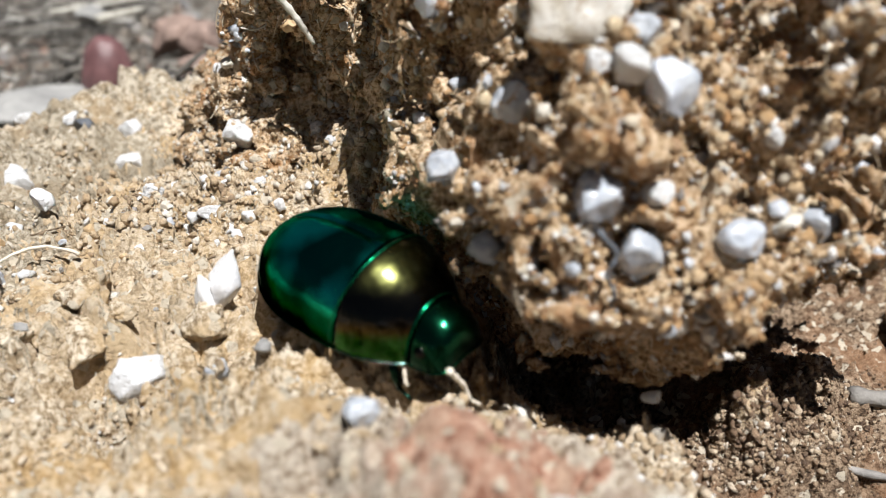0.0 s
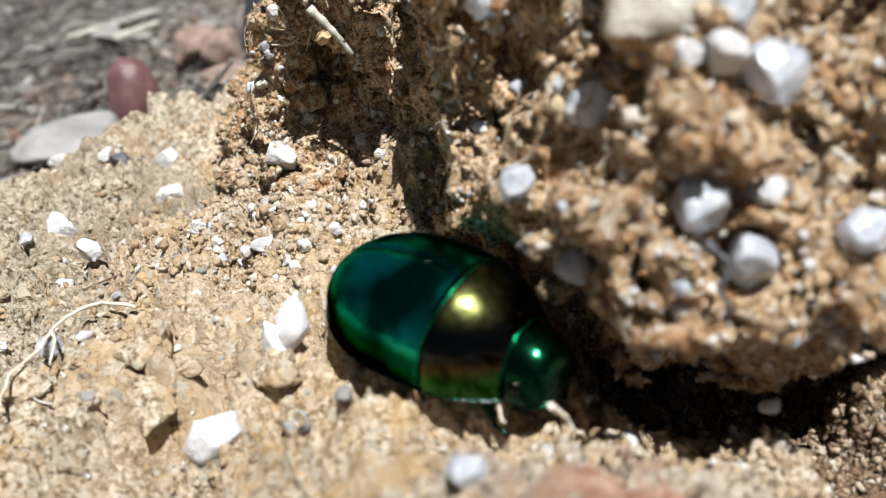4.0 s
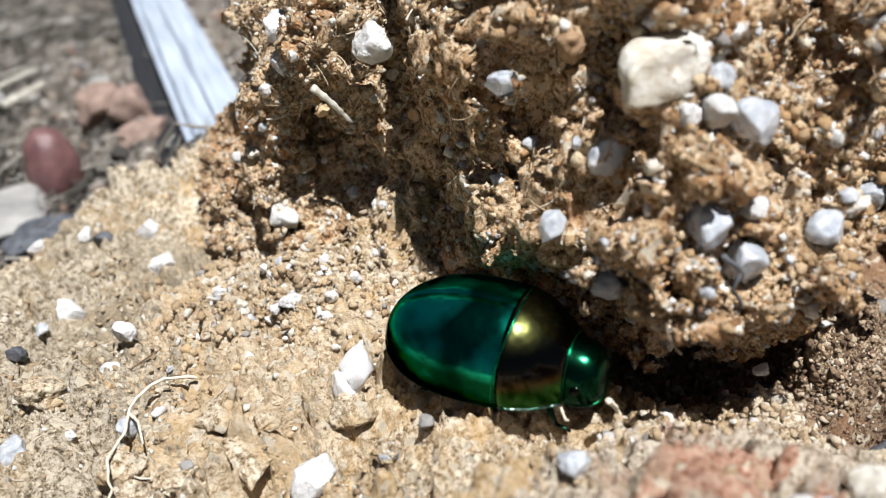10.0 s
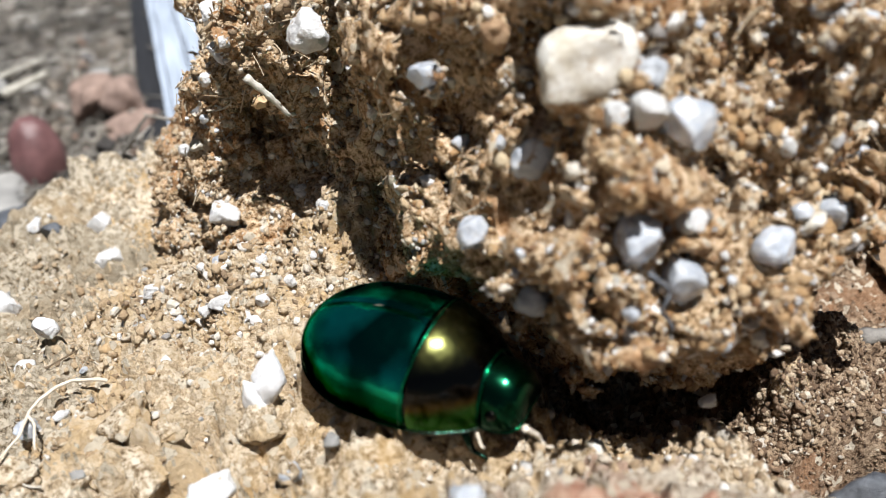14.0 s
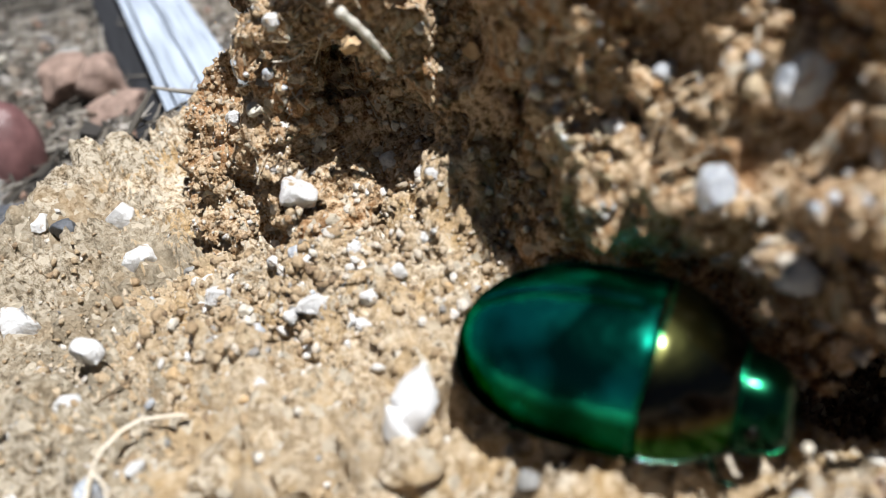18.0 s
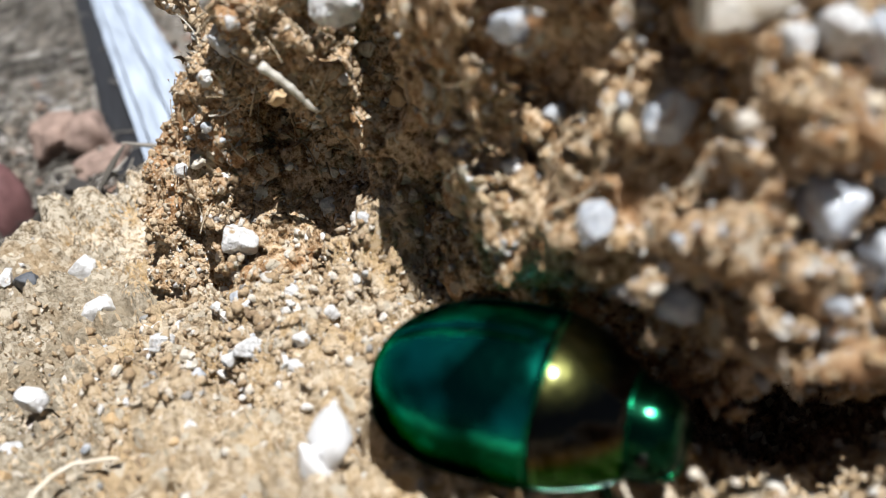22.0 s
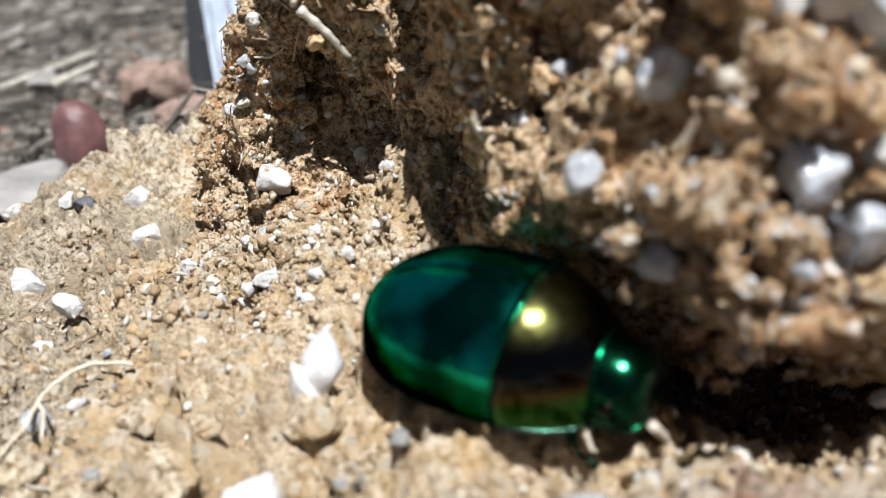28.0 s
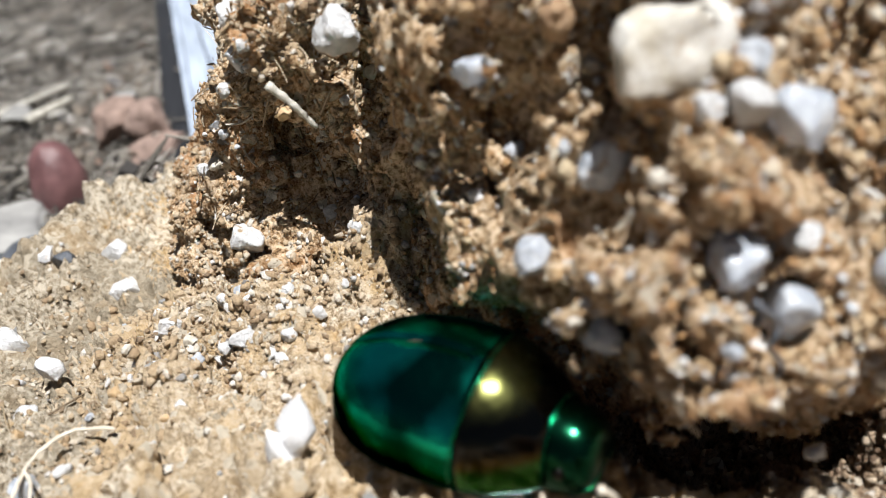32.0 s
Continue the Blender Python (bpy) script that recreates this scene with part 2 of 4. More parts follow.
def vnoise(p, size):
    """Smooth noise from -1 to 1 at points p (n x 3, mm) with lumps of the given size."""
    q = np.asarray(p, np.float32) / size + 1000.0
    i = np.floor(q).astype(np.int32)
    f = q - i
    f = f * f * (3 - 2 * f)
    out = np.zeros(len(q), np.float32)
    for dx in (0, 1):
        for dy in (0, 1):
            for dz in (0, 1):
                w = (f[:, 0] if dx else 1 - f[:, 0]) * (f[:, 1] if dy else 1 - f[:, 1]) * (f[:, 2] if dz else 1 - f[:, 2])
                out += w * LATTICE[(i[:, 0] + dx) % 64, (i[:, 1] + dy) % 64, (i[:, 2] + dz) % 64]
    return out


def lumps(p, size):
    """Rounded crumbs packed together: 1 at the middle of one, falling to 0 between them."""
    q = np.asarray(p, np.float32) / size + 500.0
    i = np.floor(q - 0.5).astype(np.int32)
    best = np.full(len(q), 9.0, np.float32)
    for dx in (0, 1):
        for dy in (0, 1):
            for dz in (0, 1):
                c = i + np.array([dx, dy, dz], np.int32)
                at = c + JITTER[c[:, 0] % 32, c[:, 1] % 32, c[:, 2] % 32]
                best = np.minimum(best, ((q - at) ** 2).sum(1))
    return np.clip(1 - 1.25 * best, 0, 1)


def cracks(p, size):
    """1 along the joints between crumbs of about that size, 0 inside them."""
    q = np.asarray(p, np.float32) / size + 300.0
    i = np.floor(q - 0.5).astype(np.int32)
    first, second = np.full(len(q), 9.0, np.float32), np.full(len(q), 9.0, np.float32)
    for dx in (0, 1):
        for dy in (0, 1):
            for dz in (0, 1):
                c = i + np.array([dx, dy, dz], np.int32)
                d = ((q - c - JITTER[c[:, 0] % 32, c[:, 1] % 32, c[:, 2] % 32]) ** 2).sum(1)
                second = np.minimum(second, np.maximum(first, d))
                first = np.minimum(first, d)
    return 1 - step(np.sqrt(second) - np.sqrt(first), 0.03, 0.28)


def warped(p, by, size):
    """Points pushed about, so that what is laid on them loses its even shape."""
    return p + by * np.stack([vnoise(p + 11.0, size), vnoise(p + 23.0, size), vnoise(p + 37.0, size)], 1)


def step(a, lo, hi):
    u = np.clip((a - lo) / (hi - lo), 0, 1)
    return u * u * (3 - 2 * u)


def bell(x, y, cx, cy, sx, sy):
    return np.exp(-0.5 * (((x - cx) / sx) ** 2 + ((y - cy) / sy) ** 2))


def ground_height(x, y):
    """The lie of the land, without its fine roughness."""
    z = 0.3 - 2.6 * bell(x, y, -21, 57, 7, 6) - 3.0 * bell(x, y, -17, 31, 5, 4)
    z = z + 5.0 * bell(x, y, 2, 17, 9, 7.6) * (1 - step(x, 6, 17))
    z = z + 1.6 * bell(x, y, -12, 52.5, 5, 2.5) + 2.2 * bell(x, y, -5.5, 49.5, 4.0, 2.4) + 1.2 * bell(x, y, -3.2, 48.0, 1.5, 3.0) - 1.5 * bell(x, y, -4.6, 29.4, 2.6, 1.5)
    z = z - 1.2 * bell(x, y, 4.0, 27.5, 5.0, 3.2) - 2.0 * bell(x, y, 13.0, 25.0, 3.0, 4.0)
    z = z - 5.0 * step(x, 0, 6) * step(y, 24, 31) + 2.2 * bell(x, y, 10.2, 30.0, 1.7, 1.4)
    z = z - 5.0 * step(x, 1.0, 5) * step(y, 32, 35.5)
    fall = step(x, 12.0, 16.5)
    z = z * (1 - fall) - 9.8 * fall
    z = z + 6.6 * bell(x, y, 16.7, 34.2, 1.6, 1.9) + 5.4 * bell(x, y, 20.6, 38.4, 2.4, 2.8) - 4.2 * bell(x, y, 19.6, 31.4, 1.9, 1.3)
    z = z - 1.2 * (1 - step(x, -36, -30)) * step(y, 50, 60)
    edge = 62.5 + 14.0 * step(x, -34, -24)
    z = z - np.where(x < -2, 9.3 * step(y, edge, edge + 8.5), 0) * (1 - step(x, -8, -2))
    beside = x + 32.6 + (y - 138) * 0.158
    z = z - 4.0 * np.exp(-((beside / 1.8) ** 2)) * step(y, 84, 92) * (1 - step(y, 225, 240))
    return np.clip(z, -14.0, 9)


def surface_nets(field, origin, cell):
    """The zero surface of a field sampled on a grid, as vertices and quads."""
    inside = field < 0
    n = np.array(field.shape) - 1
    corners = [(a, b, c) for a in (0, 1) for b in (0, 1) for c in (0, 1)]
    count = sum(inside[a:a + n[0], b:b + n[1], c:c + n[2]].astype(np.int8) for a, b, c in corners)
    cells = np.argwhere((count > 0) & (count < 8))
    index = np.full(n, -1, np.int32)
    index[tuple(cells.T)] = np.arange(len(cells))
    total, hits = np.zeros((len(cells), 3), np.float32), np.zeros(len(cells), np.float32)
    for a in corners:
        for axis in range(3):
            if a[axis]:
                continue
            b = list(a)
            b[axis] = 1
            fa = field[tuple((cells + a).T)]
            fb = field[tuple((cells + b).T)]
            cross = (fa < 0) != (fb < 0)
            t = np.where(cross, fa / np.where(cross, fa - fb, 1), 0)
            at = np.array(a, np.float32)[None] + t[:, None] * np.eye(3, dtype=np.float32)[axis]
            total += at * cross[:, None]
            hits += cross
    verts = (cells + total / hits[:, None]) * cell + np.array(origin)
    quads = []
    for axis in range(3):
        u, v = (axis + 1) % 3, (axis + 2) % 3
        lo = [slice(None)] * 3
        hi = [slice(None)] * 3
        lo[axis], hi[axis] = slice(0, -1), slice(1, None)
        s = inside[tuple(lo)]
        e = inside[tuple(hi)]
        for flip, mask in ((False, s & ~e), (True, ~s & e)):
            at = np.argwhere(mask)
            ok = (at[:, u] > 0) & (at[:, v] > 0) & (at[:, u] < n[u]) & (at[:, v] < n[v])
            at = at[ok]
            du, dv = np.eye(3, dtype=int)[u], np.eye(3, dtype=int)[v]
            q = np.stack([index[tuple((at - o).T)] for o in (du + dv, dv, 0 * du, du)], 1)
            quads.append(q[:, ::-1] if flip else q)
    quads = np.concatenate(quads)
    return verts, quads[(quads >= 0).all(1)]


def solid(shape, low, high, cell, rough, back):
    """A mesh of the solid where shape(p) < 0; rough(p) raises its surface near it."""
    axes = [np.arange(a, b + cell, cell, dtype=np.float32) for a, b in zip(low, high)]
    p = np.stack(np.meshgrid(*axes, indexing="ij"), -1)
    size = p.shape[:3]
    p = p.reshape(-1, 3)
    d = shape(p).astype(np.float32)
    near = (np.abs(d) < 2.9) & (p[:, 1] < back)
    d[near] -= rough(p[near])
    return surface_nets(d.reshape(size), low, cell)


def blob(levels):
    bm = bmesh.new()
    bmesh.ops.create_icosphere(bm, subdivisions=levels, radius=1)
    v = np.array([q.co[:] for q in bm.verts])
    f = np.array([[q.index for q in t.verts] for t in bm.faces])
    bm.free()
    return v, f


GRAIN = blob(1)
STONE = blob(4)
SMALL_STONE = blob(3)
FLECK = (np.array([(1, 0, 0), (-1, 0, 0), (0, 1, 0), (0, -1, 0), (0, 0, 1), (0, 0, -1)], float),
         np.array([(0, 2, 4), (2, 1, 4), (1, 3, 4), (3, 0, 4), (2, 0, 5), (1, 2, 5), (3, 1, 5), (0, 3, 5)]))
CHIP = (np.array([(a, b, c) for a in (-1, 1) for b in (-1, 1) for c in (-1, 1)], float) * 0.66,
        np.array([(0, 1, 3), (0, 3, 2), (4, 6, 7), (4, 7, 5), (0, 4, 5), (0, 5, 1), (2, 3, 7), (2, 7, 6), (0, 2, 6), (0, 6, 4), (1, 5, 7), (1, 7, 3)]))


def turns(n):
    """n random rotations."""
    q = RNG.normal(size=(n, 4))
    q /= np.linalg.norm(q, axis=1, keepdims=True)
    w, x, y, z = q.T
    return np.stack([1 - 2 * (y * y + z * z), 2 * (x * y - w * z), 2 * (x * z + w * y), 2 * (x * y + w * z), 1 - 2 * (x * x + z * z), 2 * (y * z - w * x),
                     2 * (x * z - w * y), 2 * (y * z + w * x), 1 - 2 * (x * x + y * y)], 1).reshape(-1, 3, 3)


def scatter(verts, quads, weight, n):
    """n places on a mesh, with the normals there; weight(places) thins them."""
    tri = np.concatenate([quads[:, :3], quads[:, [0, 2, 3]]])
    a, b, c = verts[tri[:, 0]], verts[tri[:, 1]], verts[tri[:, 2]]
    cr = np.cross(b - a, c - a)
    area = np.linalg.norm(cr, axis=1)
    w = area * weight((a + b + c) / 3, cr / np.maximum(area, 1e-9)[:, None])
    pick = RNG.choice(len(tri), n, p=w / w.sum())
    u, v = RNG.random((2, n, 1))
    over = u + v > 1
    u, v = np.where(over, 1 - u, u), np.where(over, 1 - v, v)
    at = a[pick] + u * (b - a)[pick] + v * (c - a)[pick]
    return at, cr[pick] / np.maximum(area[pick], 1e-9)[:, None]


def crumbs(name, places, normals, radii, mat, parent, label, sink=0.4, shape=None):
    """Loose crumbs: lumpy little polyhedra, joined, as they cannot be counted."""
    v, f = shape or GRAIN
    n = len(places)
    shape = v[None] * (1 + RNG.uniform(-0.5, 0.45, (n, len(v), 1))) * RNG.uniform(0.5, 1.4, (n, 1, 3))
    shape = np.einsum("nij,nvj->nvi", turns(n), shape) * radii[:, None, None]
    at = places + normals * (radii * (1 - 2 * sink))[:, None]
    verts = (shape + at[:, None]).reshape(-1, 3)
    faces = (f[None] + (np.arange(n) * len(v))[:, None, None]).reshape(-1, 3)
    return mesh_object(name, verts, faces, mat, len(v) != 8, parent, label, kind="stuff")


def sizes(n, small, large, power=2.5):
    """Many small and few large radii, in mm."""
    return small + (large - small) * RNG.random(n) ** power


def tube(points, radius, n=8):
    """A thin round rod along points, tapered to its ends by radius(u)."""
    bm = bmesh.new()
    rows = []
    pts = [Vector(p) for p in points]
    for k, p in enumerate(pts):
        d = (pts[min(k + 1, len(pts) - 1)] - pts[max(k - 1, 0)]).normalized()
        a = d.orthogonal().normalized() if k == 0 else (a - d * a.dot(d)).normalized()
        b = d.cross(a)
        r = radius(k / (len(pts) - 1))
        rows.append([bm.verts.new(p + r * (math.cos(t) * a + math.sin(t) * b)) for t in (2 * math.pi * i / n for i in range(n))])
    for r0, r1 in zip(rows, rows[1:]):
        for i in range(n):
            bm.faces.new((r0[i], r0[(i + 1) % n], r1[(i + 1) % n], r1[i]))
    bm.faces.new(rows[0][::-1])
    bm.faces.new(rows[-1])
    return bm


# ---- the ground ----
def spread(lo, hi, cell, reach):
    """Grid lines: even from lo to hi, then wider and wider out to reach."""
    mid = np.arange(lo, hi + cell, cell)
    out, gap = [], cell
    far = 0.0
    while far < reach:
        gap *= 1.07
        far += gap
        out.append(far)
    out = np.array(out)
    return np.concatenate([lo - out[::-1], mid, mid[-1] + out])


def build_ground():
    xs, ys = spread(-36, 24, 0.17, 3000), spread(17, 72, 0.17, 3000)
    x, y = np.meshgrid(xs, ys, indexing="ij")
    flat = np.stack([x.ravel(), y.ravel(), 0 * x.ravel()], 1)
    z = ground_height(flat[:, 0], flat[:, 1])
    p = np.stack([flat[:, 0], flat[:, 1], z], 1)
    near = bell(flat[:, 0], flat[:, 1], -8, 45, 45, 45)
    z = z + 0.55 * vnoise(p, 6.0) + 0.42 * vnoise(p, 2.6) + 0.22 * vnoise(p, 1.1)
    close = (np.abs(flat[:, 0] + 6) < 42) & (flat[:, 1] > 10) & (flat[:, 1] < 90)
    q = p[close]
    w = warped(q, 0.8, 1.6)
    rich = np.clip(0.8 + 1.5 * vnoise(q + 5.0, 5.0), 0.25, 1.4) * (1 - 0.7 * bell(q[:, 0], q[:, 1], -13, 41.5, 4.0, 3.0))
    crust = step(vnoise(q + 12.0, 3.4) + 0.35 * vnoise(q + 19.0, 1.1), -0.02, 0.08)
    relief = (1.35 * rich * lumps(w, 2.1) + 0.8 * rich * lumps(w + 2.0, 1.0) + 0.42 * lumps(w, 0.55) + 0.20 * vnoise(q, 0.42)
              + 0.55 * crust - 1.15 * step(vnoise(q + 31.0, 2.2), 0.28, 0.55)
              - 1.2 * cracks(w, 2.6) * step(vnoise(q + 71.0, 4.0), -0.15, 0.2) - 0.9 * cracks(w + 4.0, 1.4) * step(vnoise(q + 91.0, 3.0), -0.1, 0.25))
    z[close] += near[close] * (relief - relief.mean())
    z = z + (1 - near) * 6.0 * vnoise(p, 120.0)
    p[:, 2] = z
    ny = len(ys)
    i, j = np.meshgrid(np.arange(len(xs) - 1), np.arange(ny - 1), indexing="ij")
    a = (i * ny + j).ravel()
    quads = np.stack([a, a + ny, a + ny + 1, a + 1], 1)
    ob = mesh_object("ground", p, quads, EARTH, True, None, "dry tan crumbly earth with a ledge and lower littered soil", "ground", "", "structure")
    for mat in (MOUND, GREY, RED_CLAY, LOWER, GREY_TAN):
        ob.data.materials.append(mat)
    c = p[quads].mean(1)
    c[:, :2] += 1.6 * np.stack([vnoise(c, 1.5), vnoise(c + 40, 1.5)], 1)
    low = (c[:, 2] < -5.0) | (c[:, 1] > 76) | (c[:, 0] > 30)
    mound = (bell(c[:, 0], c[:, 1], 3.5, 21, 8, 6) > 0.45) & ~low
    red = (bell(c[:, 0], c[:, 1], 2.0, 21.3, 3.0, 2.6) > 0.5) & ~low
    dull = (c[:, 0] + 5.0 * vnoise(c + 17.0, 5.0) + 3.0 * RNG.normal(size=len(c)) * 0.4 < -23.5) | (vnoise(c + 27.0, 4.0) + 0.15 * RNG.normal(size=len(c)) > 0.62)
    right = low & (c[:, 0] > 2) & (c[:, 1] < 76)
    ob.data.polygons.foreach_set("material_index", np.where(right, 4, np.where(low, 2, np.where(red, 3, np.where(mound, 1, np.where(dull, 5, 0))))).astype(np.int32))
    return ob, p, quads


ground, ground_verts, ground_quads = build_ground()


# ---- the clods ----
def ellipsoid(p, centre, radii):
    q = (p - np.array(centre)) / np.array(radii)
    return (np.sqrt((q * q).sum(1)) - 1) * min(radii)


def smooth_union(a, b, k):
    h = np.clip(0.5 + 0.5 * (b - a) / k, 0, 1)
    return b + (a - b) * h - k * h * (1 - h)


def clod_rough(p):
    """Coarse crumb over fine crumb, with pits between."""
    q = warped(p, 0.9, 1.7)
    where = np.clip(0.65 + 1.4 * vnoise(p + 9.0, 5.0), 0.05, 1.4)
    pits = step(vnoise(p + 50.0, 2.4), 0.28, 0.58)
    return (0.55 * vnoise(p, 7.0) + 0.7 * vnoise(p, 3.1) + 0.45 * vnoise(p, 1.2) + 1.4 * where * lumps(q, 2.4) + 0.95 * where * lumps(q + 3.0, 1.1)
            + 0.32 * lumps(q, 0.55) - 1.3 * pits - 1.1 * cracks(q + 7.0, 2.0) * step(vnoise(p + 61.0, 4.0), -0.3, 0.2) - 1.95)


CUT = np.array((-0.889, -0.413, 0.198), np.float32)
UNDERCUT = np.array((-0.859, -0.400, -0.320), np.float32)


def cut_side(p):
    """How far a point lies outside the cut side of the big clod, which leans back below and stands upright above."""
    return p @ CUT + 12.6 - CUT[2] * np.maximum(p[:, 2] - 10.0, 0)


# quartz set in the big clod: x, y, z, radius, kind
SET_QUARTZ = ((-0.6, 39.6, 15.3, 0.85, 0), (0.0, 34.6, 9.3, 0.95, 0), (2.1, 33.0, 6.1, 1.05, 0), (6.2, 30.5, 10.0, 1.2, 0), (8.2, 30.5, 7.0, 1.4, 0),
              (8.9, 31.0, 9.8, 0.7, 2), (8.9, 31.6, 14.1, 1.25, 0), (7.3, 32.0, 14.9, 1.0, 2), (12.6, 30.6, 7.8, 1.1, 0), (16.6, 32.6, 7.3, 1.05, 0), (5.3, 34.6, 16.3, 1.6, 1))


def socket(p, x, y, z, r):
    """The points near a set pebble, and how far each lies from the line that leads from it out of the clod."""
    near = (np.abs(p - np.array((x, y - 1.0, z))) < r + 3.5).all(1)
    off = p[near] - np.array((x, y, z))
    out = np.array((-0.2, -0.87, 0.45))
    along = np.clip(off @ out, 0, 6)
    return near, np.linalg.norm(off - along[:, None] * out, axis=1)


def big_rough(p):
    """The crumb of the big clod; its cut side is smoother and faintly ribbed downwards."""
    side = step(cut_side(p), -1.8, -0.4) * step(p[:, 1], 38.5, 41.5)
    ribs = 0.5 * vnoise(p * np.array((1.0, 1.0, 0.22), np.float32) + 3.0, 0.9) + 0.35 * vnoise(p * np.array((1.0, 1.0, 0.3), np.float32), 0.45) + 0.3 * vnoise(p, 0.5) - 0.5
    out = clod_rough(p) * (1 - 0.85 * side) + side * ribs - 1.5 * step(vnoise(p + 80.0, 3.3), 0.18, 0.5) * step(p[:, 0], 8.0, 12.0)
    for x, y, z, r, k in SET_QUARTZ:
        near, far = socket(p, x, y, z, r)
        out[near] *= step(far, 1.0 * r, 1.7 * r)
    return out


def big_clod(p):
    """A rounded block, leaning back, undercut at its foot."""
    x, y, z = np.abs(p[:, 0] - 10.3) / np.where(p[:, 0] < 10.3, 15.7, 16.5 + 0.25 * np.clip(p[:, 2], 0, 16)), np.abs(p[:, 1] - 45.4 - 0.08 * (p[:, 2] - 6.5) - 0.36 * np.maximum(p[:, 2] - 12.0, 0)) / 15.0, p[:, 2] - 6.5
    z = np.where(z < 0, -z / (8.4 + 5.0 * (1 - step(p[:, 0], 3.5, 7.5))), z / 24.7)
    d = ((x ** 2.8 + y ** 2.02 + z ** 2.96) ** (1 / 2.4) - 1) * 12.0
    lip = np.abs(np.stack([(p[:, 0] - 9.2) / 7.5, (p[:, 1] - 37.7 + 0.25 * (p[:, 2] - 1.0)) / 6.2, (p[:, 2] - 1.9 - 0.06 * (p[:, 0] - 9) ** 2 * 0.6) / 4.3], 1))
    d = smooth_union(d, ((lip ** 4).sum(1) ** 0.25 - 1) * 4.3, 1.6)
    d = smooth_union(d, ellipsoid(p, (12.0, 52.0, -4.0), (9.0, 7.0, 9.0)), 2.0)
    d = -smooth_union(-d, ellipsoid(p, (2.0, 30.2, 2.4), (2.6, 2.6, 2.8)), 1.4)
    for x, y, z, r, k in SET_QUARTZ:
        near, far = socket(p, x, y + 0.25 * r, z, r)
        d[near] = -smooth_union(-smooth_union(d[near], ellipsoid(p[near], (x, y + 1.5 * r, z), (1.25 * r, 1.25 * r, 1.25 * r)), 0.8), far - 0.95 * r, 0.5)
    d = -smooth_union(-d, -cut_side(p), 1.6)
    d = -smooth_union(-d, -(p @ UNDERCUT + 15.7), 1.6)
    return -smooth_union(-d, ellipsoid(p, (-2.8, 36.4, 1.8), (5.6, 4.8, 5.2)), 1.2)


def back_clod(p):
    """A broken wall of earth behind the ledge, with a shaded niche."""
    d = ellipsoid(p, (-1.0, 62.5, 4.0), (12.5, 11.5, 24.0))
    d = smooth_union(d, ellipsoid(p, (-13.4, 63.5, -2.5), (8.0, 11.0, 11.0)), 2.0)
    d = smooth_union(d, ellipsoid(p, (-6.0, 58.6, 13.2), (7.4, 9.0, 7.5)), 2.5)
    d = smooth_union(d, ellipsoid(p, (2.0, 57.5, 8.0), (6.0, 8.0, 20.0)), 2.0)
    d = smooth_union(d, ellipsoid(p, (-7.0, 57.0, 2.0), (7.0, 8.2, 7.0)), 3.0)
    d = smooth_union(d, ellipsoid(p, (-10.8, 59.4, 2.0), (5.5, 8.0, 10.0)), 2.0)
    d = -smooth_union(-d, ellipsoid(p, (-9.4, 48.7, 6.2), (5.0, 3.0, 3.2)), 2.0)
    return d


def build_clod(name, shape, rough, low, high, cell, back, label):
    v, q = solid(shape, low, high, cell, rough, back)
    return mesh_object(name, v, q, CLOD, True, None, label, "clod"), v, q


big, big_verts, big_quads = build_clod("soil_clod", big_clod, big_rough, (-9, 26, -14), (34, 60, 36), 0.24, 56, "large brown conglomerate soil clod studded with white quartz pebbles")
back, back_verts, back_quads = build_clod("soil_clod", back_clod, clod_rough, (-24, 44, -8), (10, 76, 30), 0.26, 67, "broken tan soil clod with a shaded crumbly face behind the ledge")


